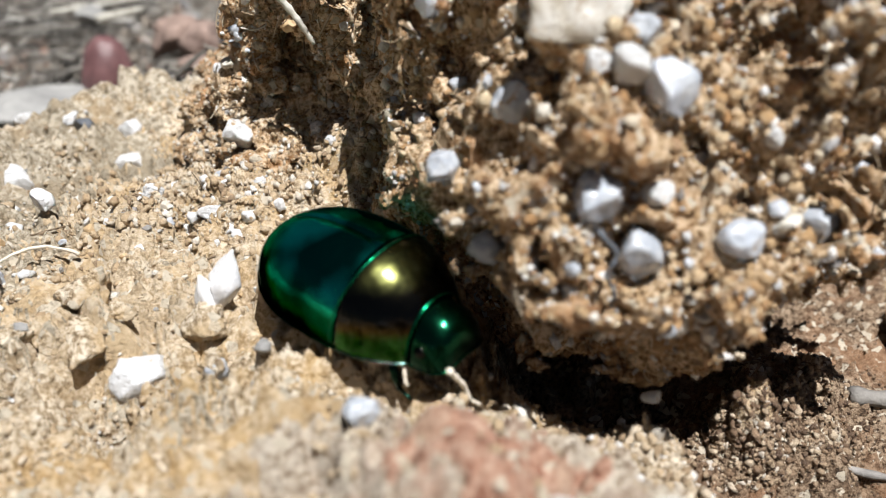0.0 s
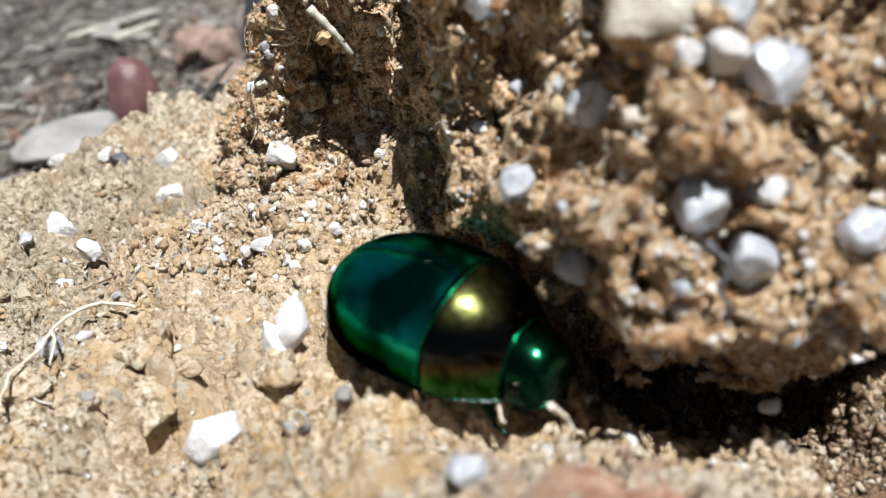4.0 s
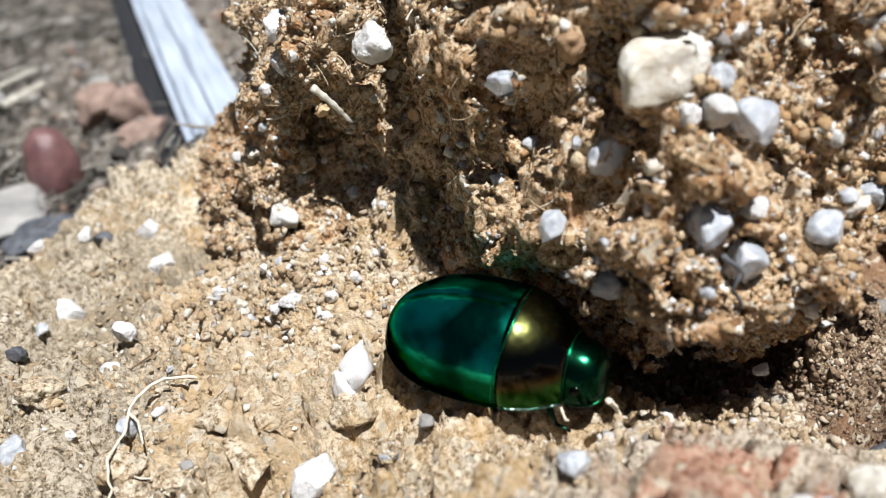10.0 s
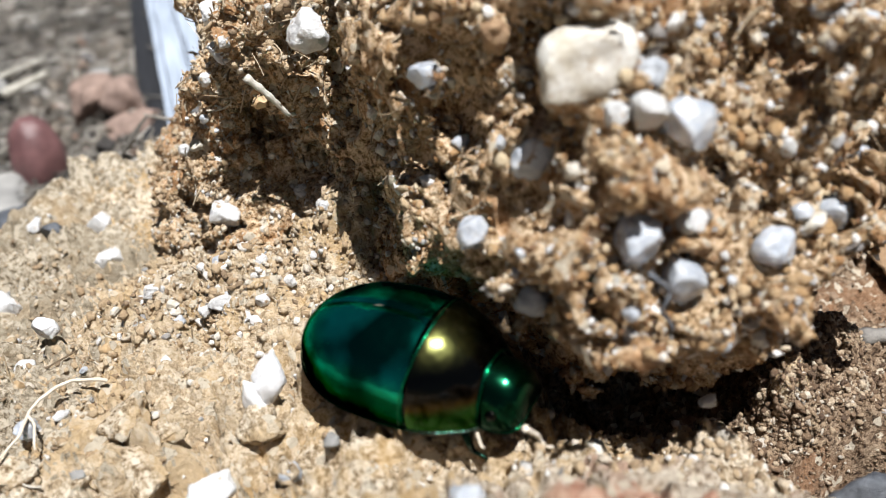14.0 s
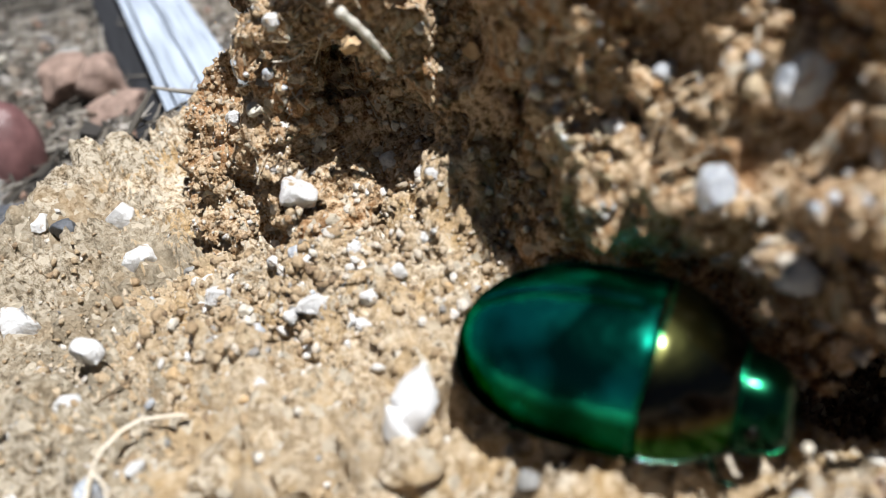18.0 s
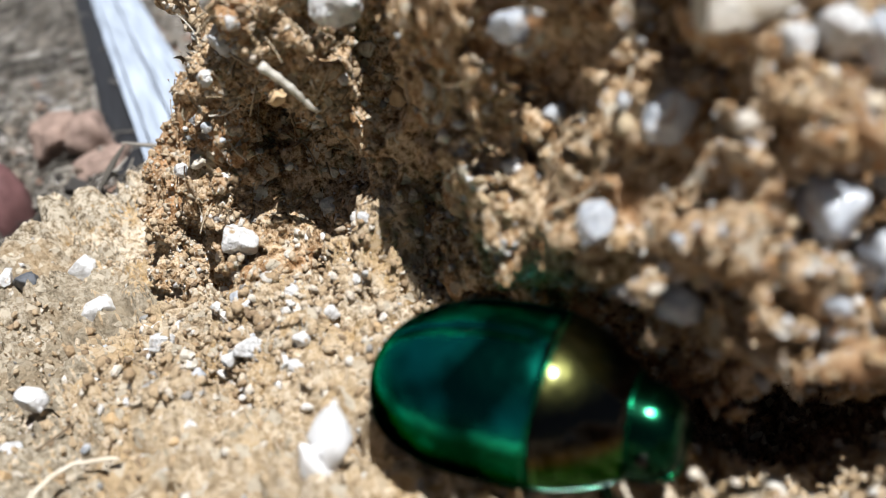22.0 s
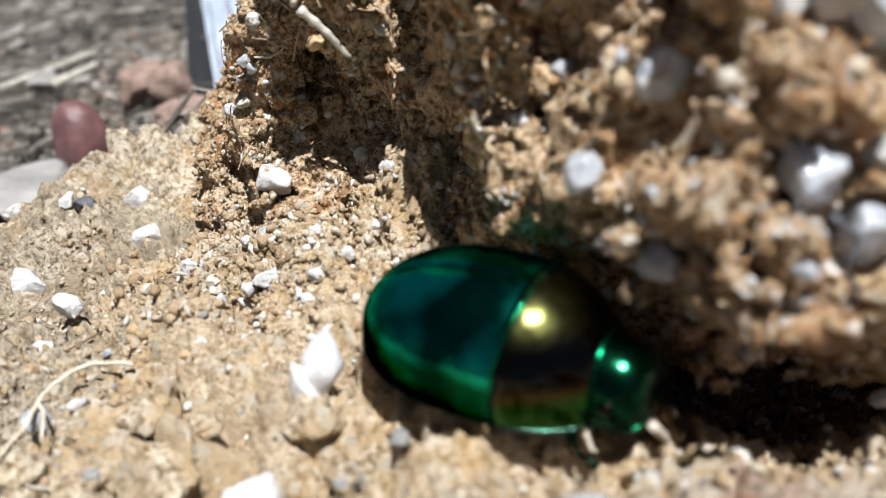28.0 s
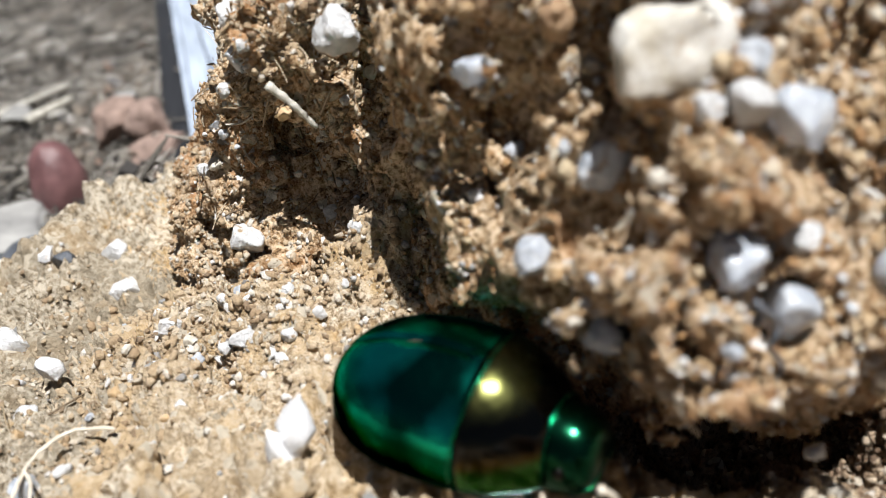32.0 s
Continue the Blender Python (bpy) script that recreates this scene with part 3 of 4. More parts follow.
def grow_crumbs():
    def near(c, n):
        d = bell(c[:, 0], c[:, 1], -14, 40, 16, 16)
        return (0.08 + d) * (np.abs(c[:, 0]) < 60) * (c[:, 1] < 120) * (c[:, 2] > -6.5) * (0.16 + step(vnoise(c, 4.0) + 0.5 * vnoise(c + 8.0, 1.6), -0.10, 0.30))

    def strew(verts, quads, weight, many, small, large, mat, parent, label, power=2.5, fine=True, rough=False):
        at, nm = scatter(verts, quads, weight, many)
        crumbs("crumb_layer", at, nm, sizes(many, small, large, power), mat, parent, label, 0.35 if fine else 0.42, CHIP if rough else FLECK if fine else None)

    strew(ground_verts, ground_quads, near, 38000, 0.07, 0.27, CRUMBS, ground, "fine loose tan earth and sand")
    strew(ground_verts, ground_quads, near, 3800, 0.10, 0.36, CRUMBS, ground, "loose tan crumbs of earth", 4, False)

    def foot(c, n):
        return (bell(c[:, 0], c[:, 1], -12, 49, 7, 4.5) + 0.9 * bell(c[:, 0], c[:, 1], 9, 29.5, 4.5, 2.5)) * (c[:, 2] > -5.5)

    strew(ground_verts, ground_quads, foot, 5500, 0.06, 0.34, CRUMBS, ground, "heaped crumbs fallen from the clod", 3, False)

    def lower(c, n):
        return (c[:, 2] < -4.5) * (c[:, 0] < 0) * (np.exp(-np.maximum(c[:, 1] - 80, 0) / 60)) * (np.abs(c[:, 0]) < 120) * (c[:, 1] > 60) * (c[:, 1] < 260)

    strew(ground_verts, ground_quads, lower, 11000, 0.12, 1.1, GREY_CRUMBS, ground, "grey and reddish gravel on the lower soil", 6, True, True)

    def right(c, n):
        return (c[:, 2] < -3.0) * (c[:, 0] > 14) * (c[:, 0] < 60) * (c[:, 1] > 22) * (c[:, 1] < 110) * (0.2 + bell(c[:, 0], c[:, 1], 18, 36, 7, 7))

    strew(ground_verts, ground_quads, right, 14000, 0.05, 0.20, LOWER_CRUMBS, ground, "brown crumbs on the lower soil", 3)

    def heap(c, n):
        return (bell(c[:, 0], c[:, 1], 16.5, 33.6, 2.8, 2.6) + bell(c[:, 0], c[:, 1], 20.5, 38, 3.0, 3.0)) * (c[:, 2] > -8.5)

    strew(ground_verts, ground_quads, heap, 4200, 0.05, 0.28, LOWER_CRUMBS, ground, "heaped brown crumbs below the clod", 3.5, False)

    def face(c, n):
        flat = step(n @ CUT, 0.55, 0.85)
        return (c[:, 1] < 48) * (n[:, 1] < 0.4) * (c[:, 2] > -4) * (0.3 + (vnoise(c, 3.0) > -0.1)) * (1 - 0.9 * flat)

    strew(big_verts, big_quads, face, 20000, 0.06, 0.26, CLOD_CRUMBS, big, "brown sand grains stuck to the clod")
    strew(big_verts, big_quads, face, 9000, 0.10, 0.40, CLOD_CRUMBS, big, "brown crumbs stuck to the clod", 3, False)

    def face2(c, n):
        return (c[:, 1] < 68) * (n[:, 1] < 0.5) * (c[:, 2] > -3) * (0.4 + (vnoise(c, 3.0) > -0.1))

    strew(back_verts, back_quads, face2, 15000, 0.07, 0.28, CRUMBS, back, "tan sand grains stuck to the clod")
    strew(back_verts, back_quads, face2, 7500, 0.09, 0.30, CRUMBS, back, "tan crumbs stuck to the clod", 3, False)


grow_crumbs()


# ---- stones ----
def stone(name, at, radii, turn, mat, label, group="", rough=0.22, cuts=11, category="pebble", seed=0, taper=0.0):
    """A pebble: a lumpy, partly faceted ball."""
    v, f = STONE if max(radii) > 0.6 else SMALL_STONE
    v = v.copy()
    v[:, :2] *= 1 - taper * np.clip(v[:, 2:], 0, 1) ** 1.2
    r = np.random.default_rng(seed)
    v *= (1 + rough * vnoise(v + seed * 3.7, 0.9))[:, None]
    for _ in range(cuts):
        n = r.normal(size=3)
        n /= np.linalg.norm(n)
        v -= np.maximum(v @ n - r.uniform(0.50, 0.92), 0)[:, None] * 0.9 * n
    v *= (1 + 0.35 * rough * vnoise(v + seed * 1.3, 0.32) + 0.22 * rough * vnoise(v + seed * 2.1, 0.14))[:, None] * 1.12
    ob = mesh_object(name, v * np.array(radii), f, mat, True, None, label, category, group)
    ob.matrix_basis = pose(at[0] * MM, at[1] * MM, at[2] * MM, *turn)
    return ob


def seat(at, verts, most=0.8):
    """A place moved to the nearest surface, by no more than most."""
    d = verts - np.array(at)
    k = (d * d).sum(1).argmin()
    far = np.linalg.norm(d[k])
    return np.array(at) + d[k] * min(1.0, most / max(far, 1e-6))


def quartz_in_clod():
    for n, (x, y, z, r, k) in enumerate(SET_QUARTZ[:10]):
        stone("quartz_pebble", (x, y + 0.05 * r, z), (0.86 * r, r * 0.8, r * 0.84), (n * 40 % 30, n * 25 % 40, n * 70 % 50), (MILKY, CREAM, WHITE_STONE)[k],
              ("translucent milky quartz pebble embedded in the clod", "cream quartz pebble embedded in the clod", "small white quartz pebble embedded in the clod")[k], "quartz pebbles in the clod", 0.2, 8, seed=n + 1)
    stone("quartz_chip", (10.0, 30.9, -0.9), (0.5, 0.38, 0.26), (0, -8, 10), WHITE_STONE, "small oblong white quartz chip under the clod", "quartz pebbles in the clod", 0.1, 6, seed=90)
    stone("white_stone", (5.3, 34.2, 16.3), (1.95, 1.7, 1.7), (10, -25, 0), CREAM, "large cream-white stone with a chalky top in the clod", "", 0.28, 9, seed=43)
    stone("white_pebble", (-5.8, 49.0, 15.6), (1.2, 1.1, 1.2), (0, 0, 30), WHITE_STONE, "round white pebble in the back clod", "", 0.3, 5, seed=44)


def pebbles_on_ledge():
    for n, (x, y, z, r) in enumerate((
            (-28.6, 62.3, 0.3, 0.8), (-24.0, 59.9, -2.4, 1.2), (-30.8, 54.7, -1.2, 1.35), (-15.2, 32.9, -1.8, 1.5), (-25.1, 62.8, 0.2, 1.0),
            (-13.8, 53.4, 4.0, 1.2), (-11.8, 48.3, 0.8, 0.8), (-20.1, 53.7, -1.9, 1.3), (-25.3, 47.2, 2.0, 0.8))):
        stone("white_pebble", seat((x, y, z), ground_verts) + np.array((0, 0, 0.12 * r)), (r, r * 0.85, r * 0.8), (n * 50, n * 35, n * 20), DARK_STONE if n == 0 else WHITE_STONE,
              "small dark bead-like stone on the ledge" if n == 0 else "white quartz pebble lying on the earth ledge", "pebbles on the ledge", seed=n + 60)
    stone("upright_quartz", (-11.6, 37.3, 1.5), (0.95, 0.7, 2.1), (6, 20, 0), CLEAN_WHITE, "upright pointed white quartz splinter beside the beetle", "pebbles on the ledge", 0.16, 9, seed=80, taper=0.75)
    stone("upright_quartz", (-12.5, 36.8, 0.7), (0.55, 0.5, 1.35), (-4, -6, 30), CLEAN_WHITE, "smaller white quartz splinter leaning on the upright one", "pebbles on the ledge", 0.16, 8, seed=82, taper=0.6)
    stone("red_pebble", (-41.0, 98.5, -8.2), (2.7, 2.9, 5.3), (0, 8, 0), RED_STONE, "smooth dark red pebble on the lower soil", "", 0.08, 0, seed=81)


KINDS = ((MILKY, "milky quartz pebble"), (CREAM, "cream quartz pebble"), (WHITE_STONE, "white quartz pebble"), (BLUE_GREY, "bluish grey quartz pebble"),
         (DARK_STONE, "dark slaty pebble"), (GREY_STONE, "grey pebble"), (ORANGE, "orange earthy flake"), (BROWN_STONE, "brown rounded pebble"))


def more_pebbles(rows, surface, where, group, seed):
    """Pebbles that sit in a surface: x, y, z, radius, kind."""
    for n, (x, y, z, r, k) in enumerate(rows):
        mat, what = KINDS[k]
        a, b = 0.75 + 0.5 * ((n * 37 % 10) / 10), 0.7 + 0.4 * ((n * 53 % 10) / 10)
        stone("quartz_pebble" if k < 4 else "pebble", seat((x, y, z), surface, 2.5), (r * a, r * 0.85, r * b), (n * 40 % 90, n * 25 % 60, n * 70 % 180), mat, what + where, group, 0.3, 4 if k in (0, 3, 7) else 9, seed=seed + n)


quartz_in_clod()
pebbles_on_ledge()
more_pebbles(((-31.7, 51.5, 0.1, 0.6, 3), (-25.2, 38.2, 1.0, 0.7, 0), (-26.6, 44.9, 0.4, 0.6, 2), (-31.8, 40.2, 0.5, 0.95, 3), (-33.0, 49.3, 0.5, 0.8, 4), (-30.3, 56.0, -0.5, 0.55, 5),
              (-14.6, 53.0, 2.0, 0.75, 1), (-19.5, 50.0, 0.3, 0.85, 2), (-14.7, 46.4, 0.7, 0.65, 2), (-13.2, 45.0, 0.4, 0.5, 2), (-16.6, 46.4, 0.8, 0.48, 2), (-12.4, 44.8, 0.1, 0.52, 2),
              (-10.3, 32.8, 0.3, 0.62, 3), (-8.8, 32.1, 0.9, 0.45, 5), (-34.0, 63.8, 0.3, 0.8, 2)), ground_verts, " lying on the earth ledge", "pebbles on the ledge", 200)
more_pebbles(((-30.3, 63.8, 0.4, 0.9, 2), (-23.1, 39.2, 1.2, 0.45, 2), (-18.2, 51.8, 0.0, 0.5, 2), (-15.6, 49.0, 0.6, 0.45, 1), (-12.9, 47.0, 0.7, 0.4, 2), (-17.8, 48.2, 0.6, 0.4, 1),
              (-22.0, 44.5, 1.0, 0.4, 6), (-28.0, 49.5, 0.5, 0.45, 2), (-21.5, 56.5, -1.8, 0.45, 5), (-17.5, 42.0, 0.8, 0.35, 2), (-21.5, 35.5, 0.6, 0.5, 5)), ground_verts, " lying on the earth ledge", "pebbles on the ledge", 230)
more_pebbles(((-3.1, 24.9, 3.2, 0.85, 0), (4.2, 18.9, 5.0, 0.5, 2), (4.9, 18.2, 4.8, 0.5, 3), (8.1, 19.2, 3.8, 0.9, 1), (3.5, 29.6, -0.9, 0.55, 1), (3.3, 29.3, -0.9, 0.4, 1), (4.1, 29.5, -1.4, 0.42, 1), (10.0, 29.8, -2.2, 0.4, 1), (9.4, 29.6, -2.3, 0.35, 1),
              (9.5, 30.8, -3.6, 0.35, 1), (11.6, 30.2, -4.2, 0.4, 6)), ground_verts, " set in the pale mound", "pebbles in the mound", 250)
more_pebbles(((-12.8, 54.6, 16.9, 1.45, 2), (-12.4, 54.4, 14.2, 0.9, 3), (-12.9, 54.9, 12.3, 0.55, 2), (-15.9, 60.9, 8.7, 0.65, 3), (-17.1, 58.0, 6.4, 0.55, 2), (-12.2, 54.9, 5.0, 0.5, 1),
              (-8.6, 53.8, 3.6, 0.5, 2), (-9.6, 51.5, 11.2, 0.55, 6), (-14.8, 56.0, 7.5, 0.5, 1), (-3.5, 51.5, 9.5, 0.6, 6), (-10.2, 50.0, 15.5, 0.5, 2)), back_verts, " stuck in the back clod", "pebbles in the back clod", 270)
more_pebbles(((6.6, 31.9, 15.2, 0.75, 2), (8.6, 32.4, 16.8, 0.75, 3), (3.1, 34.5, 12.3, 0.9, 0), (2.3, 36.2, 17.3, 0.75, 7), (4.4, 32.2, 11.3, 0.5, 5), (2.3, 33.5, 8.8, 0.38, 2),
              (2.9, 33.0, 7.4, 0.38, 2), (14.3, 31.3, 8.3, 0.55, 1), (9.2, 30.8, 4.2, 0.45, 2), (17.8, 33.5, 14.3, 0.5, 1), (9.9, 30.5, 11.8, 0.4, 7), (-0.4, 39.5, 13.5, 0.4, 5),
              (5.3, 31.3, 13.2, 0.5, 6), (11.5, 31.2, 4.8, 0.5, 7), (13.8, 31.6, 12.0, 0.45, 2)), big_verts, " embedded in the clod", "quartz pebbles in the clod", 300)


def strewn_pebbles(verts, quads, weight, many, small, large, kinds, where, group, seed):
    """Small pebbles and chips, each its own, picked over a surface by weight."""
    at, nm = scatter(verts, quads, weight, many)
    radii = sizes(many, small, large, 2.0)
    for n in range(many):
        mat, what = KINDS[kinds[n % len(kinds)]]
        a, b = 0.7 + 0.5 * ((n * 37 % 10) / 10), 0.65 + 0.45 * ((n * 53 % 10) / 10)
        stone("quartz_pebble" if kinds[n % len(kinds)] < 4 else "pebble", at[n] + nm[n] * 0.25 * radii[n], (radii[n] * a, radii[n], radii[n] * b), (n * 47 % 180, n * 29 % 90, n * 71 % 180),
              mat, "tiny " + what + where, group, 0.3, 9, seed=seed + n)


def on_face(c, n):
    return (c[:, 0] > 0.0) * (c[:, 0] < 22) * (c[:, 2] > 3.0) * (c[:, 2] < 22) * (c[:, 1] < 42) * (n[:, 1] < -0.2) * (0.15 + (vnoise(c + 4.0, 3.0) > 0.0))


def at_foot(c, n):
    return bell(c[:, 0], c[:, 1], -13.0, 48.6, 3.4, 2.4) * (c[:, 2] > -4)


def on_ledge(c, n):
    return bell(c[:, 0], c[:, 1], -19, 44, 9, 10) * (c[:, 2] > -3.0) * (c[:, 0] < -8)


def on_back(c, n):
    return (c[:, 1] < 62) * (n[:, 1] < 0.2) * (c[:, 2] > 1.5) * (c[:, 0] < -4) * (0.2 + bell(c[:, 0], c[:, 2], -13, 9, 4, 8))


strewn_pebbles(big_verts, big_quads, on_face, 80, 0.16, 0.50, (2, 0, 1, 3, 0, 7), " stuck in the big clod", "quartz pebbles in the clod", 400)
strewn_pebbles(ground_verts, ground_quads, at_foot, 34, 0.18, 0.48, (2, 2, 1, 3), " among the crumbs below the back clod", "white chips at the clod's foot", 500)
strewn_pebbles(ground_verts, ground_quads, on_ledge, 45, 0.13, 0.38, (2, 5, 3, 1, 2, 6), " on the earth ledge", "pebbles on the ledge", 560)
strewn_pebbles(back_verts, back_quads, on_back, 30, 0.15, 0.42, (2, 1, 6, 3), " stuck in the back clod", "pebbles in the back clod", 640)
for n, (x, y, r, flat) in enumerate(((-12.4, 35.4, 1.25, 0.7), (-19.6, 38.2, 1.35, 0.65), (-18.5, 34.8, 1.5, 0.35), (-30.0, 43.4, 1.3, 0.6), (-21.8, 34.0, 0.9, 0.6), (-11.0, 32.6, 0.8, 0.6), (-26.5, 36.0, 1.1, 0.5), (-16.5, 37.0, 0.7, 0.6))):
    stone("soil_lump", seat((x, y, float(ground_height(x, y)) + 0.9), ground_verts, 1.6) + np.array((0, 0, 0.22 * r)), (r, r * 0.75, r * flat), (8, -10, n * 55), EARTH, "crusty lump of tan earth on the ledge", "soil lumps on the ledge", 0.55, 5, "soil lump", seed=700 + n)


# ---- litter on the lower soil ----
def slat():
    """A weathered strip of wood, split along its grain, with a low black strip added as shade beside it."""
    root = tagged(new("wooden_slat"), "weathered pale grey wooden slat split along its grain", "wood strip")
    for x, w, h in ((-6.1, 3.4, 0.7), (-3.8, 0.9, 3.3), (-1.72, 2.78, 4.0), (1.88, 3.95, 4.05)):
        bm = bmesh.new()
        bmesh.ops.create_cube(bm, size=1)
        bmesh.ops.scale(bm, vec=(w, 140, h), verts=bm.verts)
        bmesh.ops.subdivide_edges(bm, edges=[e for e in bm.edges if abs(e.verts[0].co.y - e.verts[1].co.y) > 1], cuts=36)
        for v in bm.verts:
            v.co += Vector((0.06 * noise.noise(v.co * 0.12 + Vector((x, 0, 0))), 0, h / 2))
        bmesh.ops.bevel(bm, geom=[e for e in bm.edges if not e.is_boundary and e.calc_face_angle(0) > 1.0], offset=0.14, segments=2, affect="EDGES")
        bmesh.ops.translate(bm, vec=(x, 0, 0), verts=bm.verts)
        strip = part("strip", bm, WOOD, root)
        # the low strip is blackened to stand for the shade left of the slat
        if h < 2:
            strip.data.materials[0] = SLAT_SHADE
        strip.data.polygons.foreach_set("use_smooth", [False] * len(strip.data.polygons))
    root.matrix_basis = pose(-30.95 * MM, 161.7 * MM, -9.0 * MM, 0, 0, 9)


def rod(name, points, thick, mat, label, category, group="", bend=0.12):
    """A twig or root through the given points, tapered and slightly crooked."""
    pts = [Vector(p) for p in points]
    fine = []
    for a, b in zip(pts, pts[1:]):
        for k in range(8):
            p = a.lerp(b, k / 8)
            fine.append(p + bend * Vector((noise.noise(p * 0.9), noise.noise(p * 0.9 + Vector((9, 0, 0))), 0.5 * noise.noise(p * 0.9 + Vector((0, 9, 0))))))
    fine.append(pts[-1])
    root = tagged(new(name), label, category, group)
    base = fine[0].copy()
    part("stem", tube([p - base for p in fine], lambda u: thick * (1 - 0.45 * u) * (1 + 0.15 * math.sin(u * 31)), 8), mat, root)
    root.matrix_basis = Matrix.Translation(base * MM)
    return root


def fibres(verts, quads, weight, many, parent, label):
    """Short dry rootlets stuck to a surface, past counting."""
    segs, sides = 5, 4
    at, nm = scatter(verts, quads, weight, many)
    way = RNG.normal(size=(many, 3)) + np.array((0, 0, -0.6))
    way -= 0.75 * nm * (way * nm).sum(1, keepdims=True)
    way /= np.linalg.norm(way, axis=1, keepdims=True)
    side = np.cross(way, nm)
    side /= np.maximum(np.linalg.norm(side, axis=1, keepdims=True), 1e-6)
    up = np.cross(side, way)
    length, thick, curl = 0.7 + 2.2 * RNG.random(many) ** 2, 0.025 + 0.05 * RNG.random(many) ** 2, RNG.normal(0, 0.35, many)
    u = np.linspace(-0.5, 0.5, segs + 1)
    mid = at[:, None] + nm[:, None] * 0.10 + length[:, None, None] * (u[None, :, None] * way[:, None] + (curl[:, None] * (u ** 2)[None])[:, :, None] * side[:, None] + 0.25 * (0.25 - u ** 2)[None, :, None] * up[:, None])
    ring = np.linspace(0, 2 * np.pi, sides, endpoint=False)
    verts = mid[:, :, None] + thick[:, None, None, None] * (np.cos(ring)[None, None, :, None] * side[:, None, None] + np.sin(ring)[None, None, :, None] * up[:, None, None])
    k, i = np.meshgrid(np.arange(segs), np.arange(sides), indexing="ij")
    quad = np.stack([k * sides + i, k * sides + (i + 1) % sides, (k + 1) * sides + (i + 1) % sides, (k + 1) * sides + i], -1).reshape(-1, 4)
    faces = (quad[None] + (np.arange(many) * (segs + 1) * sides)[:, None, None]).reshape(-1, 4)
    mesh_object("fibre_layer", verts.reshape(-1, 3), faces, ROOTLETS, True, parent, label, kind="stuff")


def litter():
    """Dry fibres and chaff, past counting."""
    n, segs, sides = 5000, 6, 4
    at = np.stack([RNG.uniform(-110, -8, n), 78 + 190 * RNG.random(n) ** 1.5, np.zeros(n)], 1)
    at[:, 2] = ground_height(at[:, 0], at[:, 1]) + RNG.uniform(0.2, 1.6, n)
    turn = RNG.uniform(0, 2 * np.pi, n)
    curl, rise = RNG.normal(0, 0.6, n), RNG.normal(0, 0.18, n)
    length, thick = 2.5 + 11 * RNG.random(n) ** 2, 0.07 + 0.36 * RNG.random(n) ** 3
    u = np.linspace(-0.5, 0.5, segs + 1)
    a = turn[:, None] + curl[:, None] * u
    x, y, z = length[:, None] * u * np.cos(a), length[:, None] * u * np.sin(a), length[:, None] * u * rise[:, None]
    side = np.stack([-np.sin(a), np.cos(a), 0 * a], -1)
    ring = np.linspace(0, 2 * np.pi, sides, endpoint=False)
    mid = np.stack([x, y, z], -1) + at[:, None]
    r = thick[:, None] * (1 - 1.2 * np.abs(u))[None]
    verts = mid[:, :, None] + r[:, :, None, None] * (np.cos(ring)[None, None, :, None] * side[:, :, None] + np.sin(ring)[None, None, :, None] * np.array([0, 0, 1.0]))
    k, i = np.meshgrid(np.arange(segs), np.arange(sides), indexing="ij")
    quad = np.stack([k * sides + i, k * sides + (i + 1) % sides, (k + 1) * sides + (i + 1) % sides, (k + 1) * sides + i], -1).reshape(-1, 4)
    faces = (quad[None] + (np.arange(n) * (segs + 1) * sides)[:, None, None]).reshape(-1, 4)
    mesh_object("litter_layer", verts.reshape(-1, 3), faces, FIBRES, True, ground, "dry grey fibres and chaff strewn on the soil", kind="stuff")


slat()
litter()
fibres(back_verts, back_quads, lambda c, n: (c[:, 1] < 62) * (n[:, 1] < 0.4) * (c[:, 2] > 4) * (0.25 + bell(c[:, 0], c[:, 2], -11, 14, 5, 6)), 420, back, "short dry rootlets in the tan clod")
fibres(big_verts, big_quads, lambda c, n: (c[:, 1] < 47) * (n[:, 1] < 0.4) * (c[:, 2] > 3) * (0.4 + bell(c[:, 0], c[:, 2], 17, 14, 5, 6) + bell(c[:, 0], c[:, 2], -2, 12, 3, 9)), 420, big, "short dry rootlets in the brown clod")
fibres(ground_verts, ground_quads, lambda c, n: bell(c[:, 0], c[:, 1], -22, 42, 9, 10) * (c[:, 2] > -4), 70, ground, "short dry rootlets on the ledge")
rod("straw_stem", [(-51.4, 123.9, -7.2), (-46.3, 129.5, -7.0)], 0.75, STRAW, "bleached straw stem on the lower soil", "straw")
rod("straw_stem", [(-60.0, 128.0, -7.2), (-49.0, 139.0, -7.4)], 0.5, STRAW, "bleached straw stem on the lower soil", "straw")
rod("pale_root", [(-20.8, 41.3, 0.9), (-22.5, 41.3, 1.4), (-24.2, 40.1, 1.5), (-24.9, 37.5, 1.4), (-25.5, 35.4, 1.2), (-25.2, 33.1, 1.0), (-25.6, 31.0, 0.8)], 0.105, ROOT, "thin pale root winding over the ledge", "root", "", 0.3)
rod("pale_root", [(-24.6, 39.0, 1.4), (-23.9, 38.0, 1.5), (-23.6, 36.3, 1.3)], 0.10, ROOT, "short pale side root on the ledge", "root", "", 0.2)
rod("straw_stem", [(-9.8, 50.3, 13.4), (-8.7, 50.4, 11.8), (-7.9, 50.6, 10.4)], 0.26, STRAW, "broken straw stem stuck in the back clod", "straw", "", 0.1)
rod("dark_root", [(6.4, 29.2, 9.0), (6.9, 28.9, 8.0), (6.8, 28.8, 7.0), (7.0, 28.9, 5.6)], 0.13, DARK_STONE, "thin dark rootlet hanging before a quartz pebble", "root", "", 0.35)
